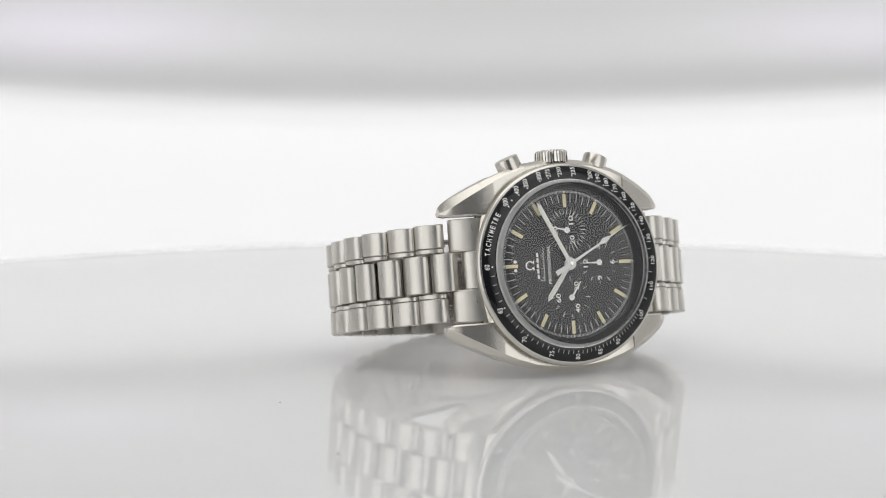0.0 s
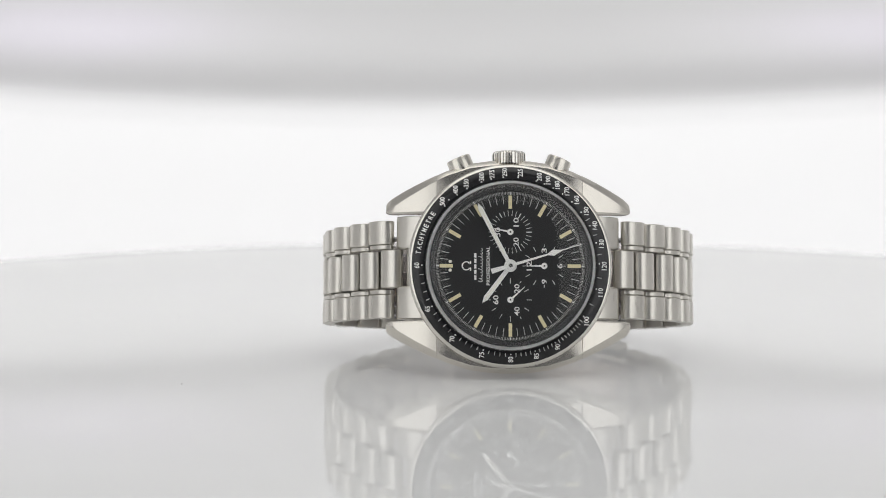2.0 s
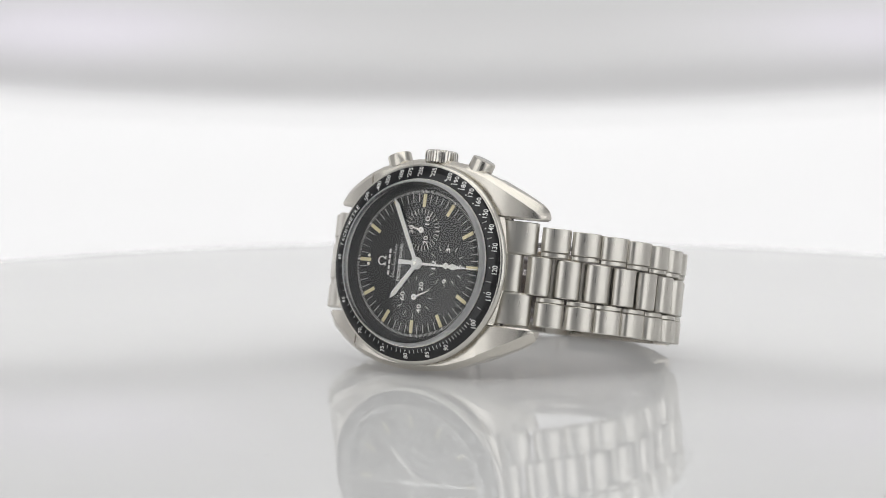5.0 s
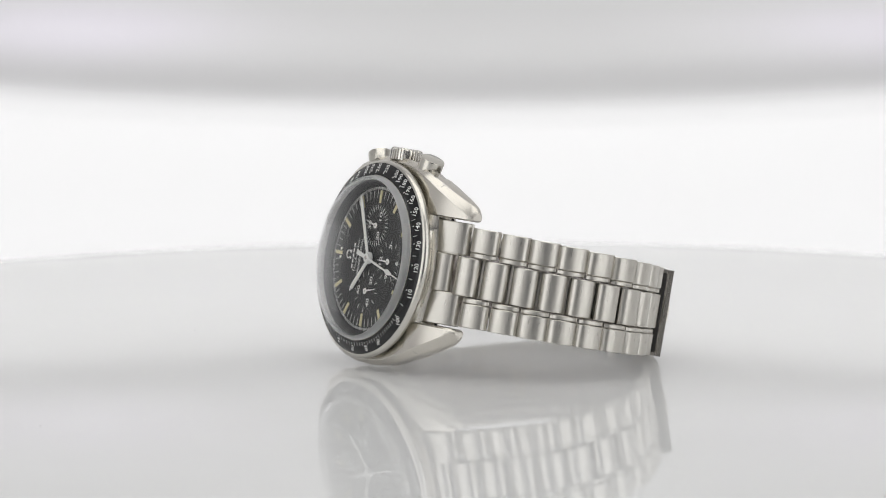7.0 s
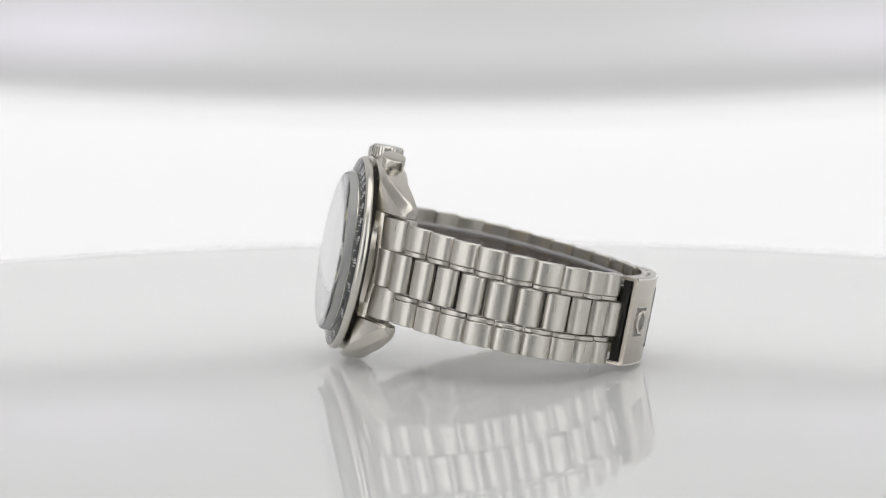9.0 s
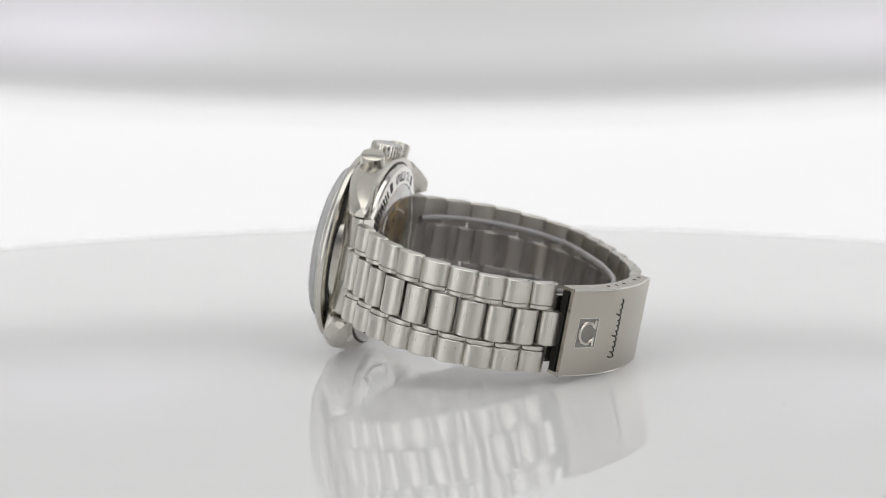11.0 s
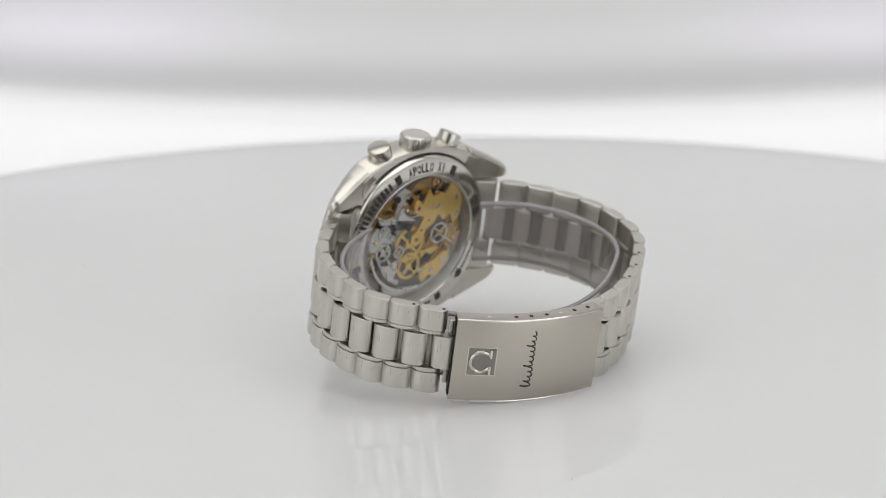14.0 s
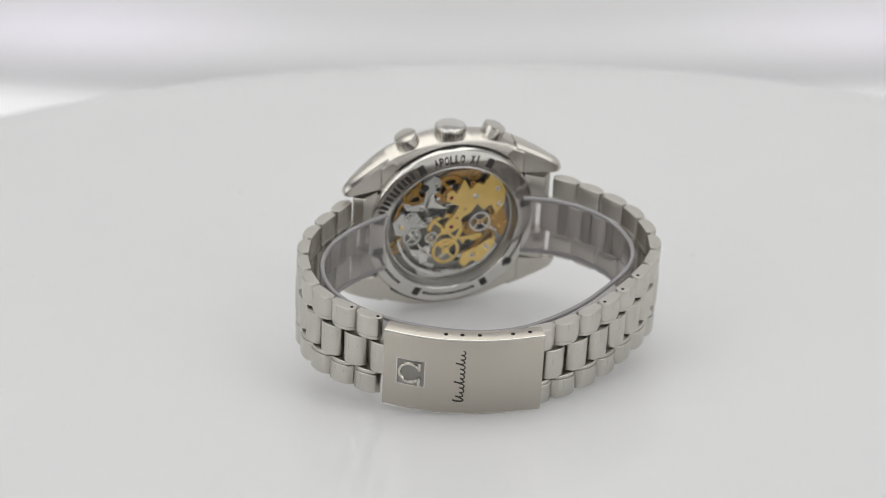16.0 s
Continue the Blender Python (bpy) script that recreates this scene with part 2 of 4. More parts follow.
def tube(bm, pts, r, n=6):
    """A thin round wire through 3D points."""
    rings = []
    for i, p in enumerate(pts):
        t = (Vector(pts[min(i + 1, len(pts) - 1)]) - Vector(pts[max(i - 1, 0)])).normalized()
        a = t.orthogonal().normalized()
        b = t.cross(a)
        rings.append([bm.verts.new(Vector(p) + r * (math.cos(2 * math.pi * k / n) * a + math.sin(2 * math.pi * k / n) * b)) for k in range(n)])
    for a, b in zip(rings, rings[1:]):
        k0 = min(range(n), key=lambda k: (b[k].co - a[0].co).length)
        for k in range(n):
            bm.faces.new((a[k], a[(k + 1) % n], b[(k + 1 + k0) % n], b[(k + k0) % n]))
    return bm


# ---------------------------------------------------------------- the light tent


def box(name, x0, x1, y0, y1, z0, z1, mat, label, kind="structure", category="wall"):
    bm = bmesh.new()
    bmesh.ops.create_cube(bm, size=1, matrix=Matrix.LocRotScale(Vector(((x0 + x1) / 2, (y0 + y1) / 2, (z0 + z1) / 2)) / MM, None, Vector((x1 - x0, y1 - y0, z1 - z0)) / MM))
    return tagged(new(name, finish(bm, name, mat)), label, category, kind=kind)


# Unseen enclosure, added to bounce the softboxes' light onto watch and disc.
box("wall_west", -0.56, -0.55, -0.50, 0.26, -0.16, 0.56, fabric, "unseen white fabric side of the light tent")
box("wall_east", 0.55, 0.56, -0.50, 0.26, -0.16, 0.56, fabric, "unseen white fabric side of the light tent")
box("ceiling", -0.56, 0.56, -0.51, 0.26, 0.56, 0.57, fabric, "unseen white fabric top of the light tent", category="ceiling")
box("floor", -0.56, 0.56, -0.51, 0.26, -0.17, -0.16, fabric, "unseen white fabric floor of the light tent", category="floor")


def front_wall():
    """The tent's unseen front with the opening for the lens, sized to reflect dark in the dial."""
    bm = bmesh.new()
    for x0, x1, z0, z1 in ((-550, -80, -160, 560), (155, 550, -160, 560), (-80, 155, 300, 560), (-80, 155, -160, -20)):
        bmesh.ops.create_cube(bm, size=1, matrix=Matrix.LocRotScale(((x0 + x1) / 2, -505, (z0 + z1) / 2), None, (x1 - x0, 8, z1 - z0)))
    tagged(new("wall_south", finish(bm, "wall_south", fabric)), "unseen white fabric front of the tent with a lens opening", "wall", kind="structure")


front_wall()


def back_sheet():
    """A sheet that hangs behind the turntable, its lower part glowing by emission, with a soft sagging fold above it.
    """
    bm = bmesh.new()
    nx, zs = 60, [-160 + i * 8 for i in range(23)] + [20 + i * 1.5 for i in range(30)] + [66 + i * 12 for i in range(42)]
    rows = []
    for z in zs:
        row = []
        for i in range(nx + 1):
            x = -550 + 1100 * i / nx
            d = z - 1000 * (SEAM_Z + 0.25 * min(abs(x / 1000 - SEAM_X), 0.3) ** 2)
            y = 250 - 3.5 * math.exp(-((d - 9) / 8) ** 2) + (4 if d < 0 else 0) * min(-d / 10, 1)
            row.append(bm.verts.new((x, y, z)))
        rows.append(row)
    for a, b in zip(rows, rows[1:]):
        for i in range(nx):
            bm.faces.new((a[i], a[i + 1], b[i + 1], b[i]))
    ob = new("backdrop", finish(bm, "backdrop", self_lit, 80))
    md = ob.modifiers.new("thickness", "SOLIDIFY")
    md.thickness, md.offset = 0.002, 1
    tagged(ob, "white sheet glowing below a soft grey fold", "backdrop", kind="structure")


back_sheet()

# ---------------------------------------------------------------- the turntable


def turntable():
    base = tagged(new("turntable"), "round glossy white acrylic turntable disc", "turntable")
    prof = [(0, 0)] + [(r, 0) for r in (40, 80, 120, 160, 200)] + [(211.1 + 1.5 * math.sin(radians(a)), -1.5 + 1.5 * math.cos(radians(a))) for a in range(0, 91, 15)] + [(212.6, -6.5), (211.1, -8)] + [(0, -8)]
    bm = lathe(prof, 256)
    bmesh.ops.rotate(bm, verts=bm.verts, matrix=Matrix.Rotation(radians(90), 3, "X"))
    part("disc", bm, acrylic, base, "glossy white acrylic disc")
    rnd = random.Random(5)
    for x, y, r in ((-40, -62, 0.16), (-88, 20, 0.2), (60, 90, 0.14), (110, -30, 0.15), (20, 120, 0.2), (-130, 60, 0.2), (-52, -118, 0.18), (75, -92, 0.16), (8, 78, 0.13), (-15, 95, 0.2)):
        d = bmesh.new()
        bmesh.ops.create_icosphere(d, subdivisions=1, radius=r, matrix=Matrix.LocRotScale((x, y, 0.06), Euler((0, 0, rnd.random() * 6)), (1.6, 0.8, 0.4)))
        part("dust_speck", d, dust_mat, base, "grey dust speck")
    return base


table = turntable()

# ---------------------------------------------------------------- the watch
watch = tagged(new("wristwatch"), "steel chronograph wristwatch with black dial standing on its side", "wristwatch")


FLANK = ([12.6, 15.5, 18.2, 21.0, 23.4, 24.2, 24.6], [19.15, 17.95, 16.7, 15.3, 13.95, 13.3, 12.7])


def case_outline():
    """The case's edge without the free ends of its horns."""
    quarter = [(18.5, 0), (18.2, 4.0), (17.5, 8.4), (17.0, 10.75), (17.3, 13.2), (17.2, 17.05), (12.6, 19.15), (8.2, 20.6), (4.0, 21.2), (0.0, 21.35)]
    pts = quarter + [(-x, z) for x, z in reversed(quarter[:-1])]
    return pts + [(x, -z) for x, z in reversed(pts[1:-1])]


def lug_share(x):
    return max(0.0, min(1.0, (abs(x) - 13.0) / 11.5))


def case_front(x):
    return 1.5 + 4.4 * lug_share(x) ** 1.5


def case_rear(x):
    u = lug_share(x)
    return 7.2 + 1.7 * u * u * (3 - 2 * u)


def watch_case():
    pts = case_outline()
    dense = []
    for (x0, z0), (x1, z1) in zip(pts, pts[1:] + pts[:1]):
        for k in range(8):
            dense.append((x0 + (x1 - x0) * k / 8, z0 + (z1 - z0) * k / 8))
    bm = bmesh.new()

    def ring(radius, depth, inset=0.0):
        out = []
        for x, z in dense:
            r = math.hypot(x, z)
            k = (r - inset) / r if radius is None else min(radius / r, 1.0)
            out.append(bm.verts.new((x * k, depth(x), z * k)))
        return out

    rings = [ring(14.0, lambda x: 1.5), ring(18.0, lambda x: 1.5), ring(None, lambda x: case_front(x) - 0.05, 1.0), ring(None, lambda x: case_front(x) + 0.75, 0.1),
             ring(None, lambda x: case_front(x) + 0.95, 0.0), ring(None, lambda x: case_rear(x) - 1.7, 0.2), ring(None, lambda x: case_rear(x) - 0.4, 0.9),
             ring(None, lambda x: case_rear(x) - 0.05, 1.6), ring(17.5, lambda x: 7.2), ring(14.0, lambda x: 7.2)]
    n = len(dense)
    for a, b in zip(rings, rings[1:]):
        for i in range(n):
            j = (i + 1) % n
            bm.faces.new((a[i], a[j], b[j], b[i]))
    bmesh.ops.recalc_face_normals(bm, faces=bm.faces)
    body = part("case", bm, satin, watch, "brushed steel watch case", 28)
    for sx in (1, -1):
        for sz in (1, -1):
            lb = bmesh.new()
            sections = []
            for x in (14.6, 16.0, 17.5, 19.0, 20.5, 22.0, 23.2, 24.0, 24.4, 24.6):
                z0, z1 = 10.75, float(np.interp(x, *FLANK))
                y0, y1 = case_front(x) - 0.06, case_rear(x) - 0.02
                end = max(0.0, (x - 23.2) / 1.4)
                y0, y1, z0 = y0 + 0.6 * end * end, y1 - 0.4 * end * end, z0 + 0.35 * end * end
                c, w = 0.3, min(1.0 + 0.9 * lug_share(x), (z1 - z0) * 0.62)
                ym, yc = (y0 + y1) / 2, y0 + 1.0 + 0.7 * lug_share(x)
                yc, yr = min(yc, ym), max(y1 - 1.5, ym + 0.05)
                loop = [(y0, z0 + c), (y0 + c, z0), (y1 - c, z0), (y1, z0 + c), (y1, z1 - 1.1), (y1 - 0.5, z1 - 0.35), (yr, z1), (yc, z1), (y0 + (yc - y0) * 0.8, z1 - 0.12), (y0 + 0.08, z1 - w), (y0, z1 - w - 0.15)]
                sections.append([lb.verts.new((sx * x, y, sz * z)) for y, z in loop])
            for a, b in zip(sections, sections[1:]):
                for i in range(len(a)):
                    j = (i + 1) % len(a)
                    lb.faces.new((a[i], a[j], b[j], b[i]))
            lb.faces.new(sections[0])
            lb.faces.new(list(reversed(sections[-1])))
            bmesh.ops.recalc_face_normals(lb, faces=lb.faces)
            part("lug", lb, satin, body, "brushed steel horn with a polished bevel", 22)


watch_case()
part("case_groove", lathe([(18.4, 1.55), (18.6, 0.7)], 96), dark_gap, watch, "dark groove under the bezel")

bezel = part("bezel", lathe([(18.0, 1.25), (19.9, 0.85), (20.2, 0.7), (20.34, 0.3), (20.3, -0.1), (20.15, -0.45), (19.9, -0.7), (19.62, -0.78), (19.55, -0.6), (17.0, -1.3), (16.95, -1.75), (16.82, -1.75), (16.8, 0.0)], 192), bezel_steel, watch, "polished steel bezel ring")
insert = part("bezel_insert", lathe([(19.58, -0.5), (19.58, -0.72), (19.5, -0.78), (17.1, -1.62), (17.0, -1.6), (17.0, -1.2)], 192), insert_black, bezel, "black tachymeter ring with white figures")


def insert_y(r):
    return -0.78 - (19.5 - r) * 0.35 - 0.015


def on_insert(bm):
    """Lays flat figures onto the sloping ring."""
    for v in bm.verts:
        v.co.y = insert_y(math.hypot(v.co.x, v.co.z))
    return bm


UP, ALONG = (-1, 0), (0, 1)
for n in (60, 65, 70, 75, 80, 85, 90, 100, 110, 120, 130, 140, 150, 160, 170, 180, 190, 200, 225, 250, 275, 300, 350, 400, 500):
    th = 21600 / n
    w = 0.56 * len(str(n))
    bm = lettering(bmesh.new(), str(n), 1.0, w, clock(th, 18.62), ALONG, UP, 0, weight=0.012)
    part("figure", on_insert(bm), print_white, insert, "white bezel figure")
bm = bmesh.new()
for n in (60, 65, 70, 75, 80, 85, 90, 100, 110, 120, 130, 140, 150, 160, 170, 180, 190, 200, 225, 250, 275, 300, 350, 400, 450, 500):
    x, z = clock(21600 / n - (1.2 if n > 90 else 0), 17.62 if n != 450 else 17.9)
    disc(bm, x, z, 0.15, -1, -0.99, 10)
part("dots", on_insert(bm), print_white, insert, "white bezel dots")
bm = bmesh.new()
for n in list(range(61, 100)) + [95, 105, 115, 125, 135, 145]:
    if n % 5 or n >= 95:
        radial_bar(bm, 21600 / n, 17.4, 18.1 if n < 100 else 18.3, 0.14, -1, -0.99)
part("scale_ticks", on_insert(bm), print_white, insert, "white bezel ticks")
bm = bmesh.new()
for i, ch in enumerate("TACHYMETRE"):
    th = 8.0 + i * 2.86
    a = radians(th)
    lettering(bm, ch, 1.0, 0.62, clock(th, 18.5), (math.sin(a), math.cos(a)), (-math.cos(a), math.sin(a)), 0, weight=0.01)
part("bezel_word", on_insert(bm), print_white, insert, "white word on the bezel")

dial = part("dial", lathe([(16.4, 0.6), (16.0, 0.0), (15.2, 0.0), (12.6, -0.12), (12.2, -0.15), (0, -0.15)], 128), dial_black, watch, "matte black dial")
DY = -0.15
part("flange", lathe([(15.3, 0.0), (15.5, -0.3), (16.6, -1.45), (16.8, -1.45), (16.8, 0.2)], 128), rehaut_grey, watch, "dark inner flange ring")


def dial_y(r):
    return -0.15 if r < 12.4 else -0.15 + 0.15 * (r - 12.4) / 2.8


for h in range(1, 13):
    bm = radial_bar(bmesh.new(), 30 * h, 11.4, 14.05, 0.7, DY - 0.14, 0.05, bevel=0.06)
    part("hour_marker", bm, lume, dial, "cream luminous hour marker")
for s in (-1, 1):
    part("marker_dot", disc(bmesh.new(), -11.95, s * 0.86, 0.33, DY - 0.12, 0.0, 16), lume_hand, dial, "cream dot beside the twelve marker")
bm = bmesh.new()
for i in range(60):
    if i % 5:
        radial_bar(bm, 6 * i, 12.4, 14.05, 0.085, DY - 0.01, DY + 0.1)
    else:
        radial_bar(bm, 6 * i, 14.2, 14.75, 0.2, DY - 0.01, DY + 0.2)
part("seconds_track", bm, print_white, dial, "thin white seconds ticks")
bm = bmesh.new()
for i in range(300):
    if i % 25:
        radial_bar(bm, 1.2 * i, 14.25, 14.75 if i % 5 else 14.85, 0.055, DY + 0.02, DY + 0.2)
tagged(part("fine_track", bm, print_white, dial, "fine white fifth second scale"), kind="stuff")

SUB = {"minutes": (0, 6.75), "hours": (6.75, 0), "seconds": (0, -6.75)}
for key, (sx, sz) in SUB.items():
    bm = lathe([(4.55, DY + 0.05), (4.5, DY - 0.012), (4.4, DY - 0.02)] + [(4.3 - 0.27 * k, DY - 0.012 - 0.004 * (k % 2)) for k in range(16)] + [(0, DY - 0.02)], 64)
    bmesh.ops.translate(bm, verts=bm.verts, vec=(sx, 0, sz))
    sub = part("subdial", bm, dial_black, dial, "black counter with fine rings")
    bm = bmesh.new()
    if key == "minutes":
        for i in range(30):
            radial_bar(bm, 12 * i, 3.2, 4.3, 0.16 if i % 5 == 0 else 0.085, DY - 0.05, DY, (sx, sz))
        words = [("10", 120, 2.3), ("20", 240, 2.3), ("30", 0, 2.5)]
    elif key == "seconds":
        for i in range(12):
            radial_bar(bm, 30 * i, 3.25 if i % 4 else 3.9, 4.3, 0.1, DY - 0.05, DY, (sx, sz))
        words = [("60", 0, 2.9), ("20", 120, 2.6), ("40", 240, 2.6)]
    else:
        for i in range(12):
            radial_bar(bm, 30 * i, 3.3 if i % 3 else 3.75, 4.3, 0.1, DY - 0.05, DY, (sx, sz))
        words = [("12", 0, 3.0), ("3", 90, 3.1), ("6", 180, 3.1), ("9", 270, 3.1)]
    part("counter_ticks", bm, print_white, sub, "white counter ticks")
    for wd, th, r in words:
        x, z = clock(th, r)
        part("counter_figure", lettering(bmesh.new(), wd, 1.05, 0.9 * len(wd), (sx + x, sz + z), ALONG, UP, DY - 0.04, 0.02, 0.012), print_white, sub, "white counter figure")
part("dial_word", lettering(bmesh.new(), "PROFESSIONAL", 0.72, 7.7, (-4.4, 0), ALONG, UP, DY - 0.01, 0.02, 0.012), print_white, dial, "white word on the dial")


def bar_line(x, length, h, pieces, y=DY - 0.03):
    bm = bmesh.new()
    for i in range(pieces):
        z0 = -length / 2 + length * i / pieces
        slab(bm, [(x - h / 2, z0), (x + h / 2, z0), (x + h / 2, z0 + length / pieces * 0.78), (x - h / 2, z0 + length / pieces * 0.78)], y, y + 0.03)
    return bm


part("maker_bar", bar_line(-6.95, 5.5, 0.45, 5), print_white, dial, "white bars in place of the maker's name")


def scribble(length, height, loops, y, slant=0.35):
    """A wavy handwritten-looking stroke along z, up towards -x."""
    pts = []
    for i in range(loops * 14 + 1):
        u = i / 14
        tall = (1.9, 1.3, 0.8, 0.8, 1.8, 0.75, 0.8, 0.8, 1.6, 0.8, 0.7, 0.8)[min(int(u), 11)]
        v = (math.sin(2 * math.pi * u) + (0.6 if tall > 1.2 else 0)) * height / 2 * tall
        pts.append((-v, y, -length / 2 + length * u / loops + 0.35 * length / loops * math.cos(2 * math.pi * u) * 0.6 + slant * v))
    return pts


bm = tube(bmesh.new(), [(p[0] - 5.7, p[1], p[2]) for p in scribble(6.8, 0.5, 11, DY - 0.02)], 0.05, 5)
part("script_stroke", bm, print_white, dial, "white script stroke on the dial")


def horseshoe(bm, x, z, r, w, y0, y1, flip=1):
    """An open ring with two feet, its top towards -x (flip 1)."""
    out = [(x - flip * (r * math.cos(a)), z + r * math.sin(a)) for a in [radians(-145 + 290 * i / 28) for i in range(29)]]
    inn = [(x - flip * ((r - w) * math.cos(a)), z + (r - w * 0.8) * math.sin(a)) for a in [radians(-145 + 290 * i / 28) for i in range(29)]]
    for i in range(28):
        slab(bm, [out[i], out[i + 1], inn[i + 1], inn[i]], y0, y1)
    for s in (-1, 1):
        slab(bm, [(x + flip * r * 0.78, z + s * r * 0.35), (x + flip * r * 1.05, z + s * r * 0.35), (x + flip * r * 1.05, z + s * r * 1.05), (x + flip * r * 0.78, z + s * r * 1.05)], y0, y1)
    return bm


part("emblem", horseshoe(bmesh.new(), -8.75, 0, 0.92, 0.26, DY - 0.08, DY), hand_white, dial, "white open ring emblem")


def baton_hand(name, length, w, tail, y, label):
    bm = bmesh.new()
    slab(bm, [(-length, 0), (-length + 1.2, w / 2), (-1.2, w * 0.42), (0, w * 0.3), (0, -w * 0.3), (-1.2, -w * 0.42), (-length + 1.2, -w / 2)], y, y + 0.16, 0.04)
    disc(bm, 0, 0, 1.25, y, y + 0.16, 28, 0.04)
    h = part(name, bm, hand_white, watch, label)
    bm = slab(bmesh.new(), [(-length + 0.6, 0), (-length + 1.4, w * 0.27), (-2.6, w * 0.24), (-2.6, -w * 0.24), (-length + 1.4, -w * 0.27)], y - 0.03, y + 0.1)
    part("lume_fill", bm, lume_hand, h, "pale luminous filling")
    return h


hour_hand = baton_hand("hour_hand", 9.3, 1.05, 0, -0.75, "white baton hour hand")
hour_hand.matrix_basis = pose(0, 0, 0, 0, -52.9, 0)
minute_hand = baton_hand("minute_hand", 14.1, 0.95, 0, -1.05, "white baton minute hand")
minute_hand.matrix_basis = pose(0, 0, 0, 0, 62.4, 0)

bm = bmesh.new()
slab(bm, [(-15.0, 0.05), (-10.6, 0.12), (-8.9, 0.62), (-7.7, 0.16), (0, 0.3), (0, -0.3), (-7.7, -0.16), (-8.9, -0.62), (-10.6, -0.12), (-15.0, -0.05)], -1.42, -1.28, 0.03)
slab(bm, [(0, 0.34), (4.0, 0.5), (4.0, -0.5), (0, -0.34)], -1.42, -1.28, 0.03)
disc(bm, 0, 0, 0.95, -1.46, -1.28, 28, 0.04)
chrono_hand = part("chronograph_hand", bm, hand_white, watch, "white chronograph hand with arrow tip and counterweight")
part("hand_cap", disc(bmesh.new(), 0, 0, 0.42, -1.6, -1.42, 20, 0.05), polished, chrono_hand, "polished pin")


def counter_hand(name, length, label):
    bm = slab(bmesh.new(), [(-length, 0.05), (-1.0, 0.17), (0, 0.2), (0, -0.2), (-1.0, -0.17), (-length, -0.05)], -0.5, -0.4, 0.02)
    disc(bm, 0, 0, 0.62, -0.52, -0.4, 20, 0.04)
    h = part(name, bm, hand_white, watch, label)
    part("hand_pin", disc(bmesh.new(), 0, 0, 0.18, -0.58, -0.5, 12), polished, h)
    return h


small_seconds = counter_hand("small_seconds_hand", 3.9, "white running seconds hand")
counter_minutes = counter_hand("minute_counter_hand", 3.3, "white minute counter hand")
counter_minutes.matrix_basis = pose(0, 0, 6.75 * MM, 0, 12, 0)
counter_hours = counter_hand("hour_counter_hand", 3.9, "white hour counter hand")
counter_hours.matrix_basis = pose(6.75 * MM, 0, 0, 0, 0, 0)

crystal = part("crystal", lathe([(16.2, -1.5), (16.2, -3.2), (15.9, -3.5), (15.2, -3.8), (14.0, -4.0), (11, -4.32), (7, -4.6), (3, -4.76), (0, -4.78)], 160), hesalite, watch, "domed clear acrylic crystal", 50)
crystal.visible_shadow = False
# Separate whitened ring that carries the painted reflection of the crystal's wall.
edge = part("crystal_edge", lathe([(16.22, -1.5), (16.78, -1.5), (16.76, -2.3), (16.6, -2.9), (16.35, -3.25), (16.22, -3.3), (16.22, -1.5)], 160), edge_acrylic, crystal, "steep rim of the crystal, whitened for caught light", 50)
edge.visible_shadow = False


# crown and pushers
def crown():
    bm = bmesh.new()
    n, rings = 180, []
    for z, r, flute in ((19.2, 2.6, 0), (20.5, 2.6, 0), (20.55, 3.0, 1), (20.8, 3.25, 1), (22.8, 3.25, 1), (23.1, 3.1, 0.5), (23.3, 2.8, 0)):
        ring = []
        for i in range(n):
            a = 2 * math.pi * i / n
            k = r + flute * 0.16 * (1 if (i % 6) in (1, 2, 3) else -1) * (1 if (i % 6) not in (0,) else 1)
            ring.append(bm.verts.new((k * math.cos(a), 4.2 + k * math.sin(a), z)))
        rings.append(ring)
    for a, b in zip(rings, rings[1:]):
        for i in range(n):
            bm.faces.new((a[i], a[(i + 1) % n], b[(i + 1) % n], b[i]))
    bm.faces.new(rings[-1])
    bmesh.ops.recalc_face_normals(bm, faces=bm.faces)
    part("crown", bm, polished, watch, "fluted steel winding crown")


crown()


def pusher(sign):
    bm = bmesh.new()
    n, rings = 48, []
    for z, r in ((-5.0, 1.6), (-3.35, 1.6), (-3.3, 2.3), (-3.15, 2.5), (-0.3, 2.5), (-0.1, 2.42), (0.0, 2.2)):
        rings.append([bm.verts.new((r * math.cos(2 * math.pi * i / n), r * math.sin(2 * math.pi * i / n), z)) for i in range(n)])
    for a, b in zip(rings, rings[1:]):
        for i in range(n):
            bm.faces.new((a[i], a[(i + 1) % n], b[(i + 1) % n], b[i]))
    bm.faces.new(rings[-1])
    bmesh.ops.recalc_face_normals(bm, faces=bm.faces)
    part("pusher", bm, pusher_steel, watch, "round steel chronograph pusher", m=pose(sign * 10.3 * MM, 4.2 * MM, 21.95 * MM, 0, sign * 23, 0))


pusher(1)
pusher(-1)

# case back with the movement behind glass
back = part("case_back", lathe([(18.3, 7.0), (19.3, 7.15), (19.25, 7.9), (18.9, 8.35), (18.4, 8.5), (15.55, 8.92), (15.35, 8.95), (15.2, 8.8), (15.2, 7.0)], 160), polished, watch, "polished steel case back ring")
part("back_groove", lathe([(19.3, 7.22), (19.5, 7.27), (19.75, 7.3)], 128), dark_gap, back, "dark joint round the case back")
glass = part("back_glass", lathe([(15.18, 8.85), (15.0, 8.95), (8, 9.08), (0, 9.1)], 96), sapphire, back, "clear glass case back window")
glass.visible_shadow = False


def ring_y(r):
    return 8.5 + (18.4 - r) * 0.147


def on_back(bm, lift=0.015):
    for v in bm.verts:
        v.co.y = ring_y(math.hypot(v.co.x, v.co.z)) + lift
    return bm


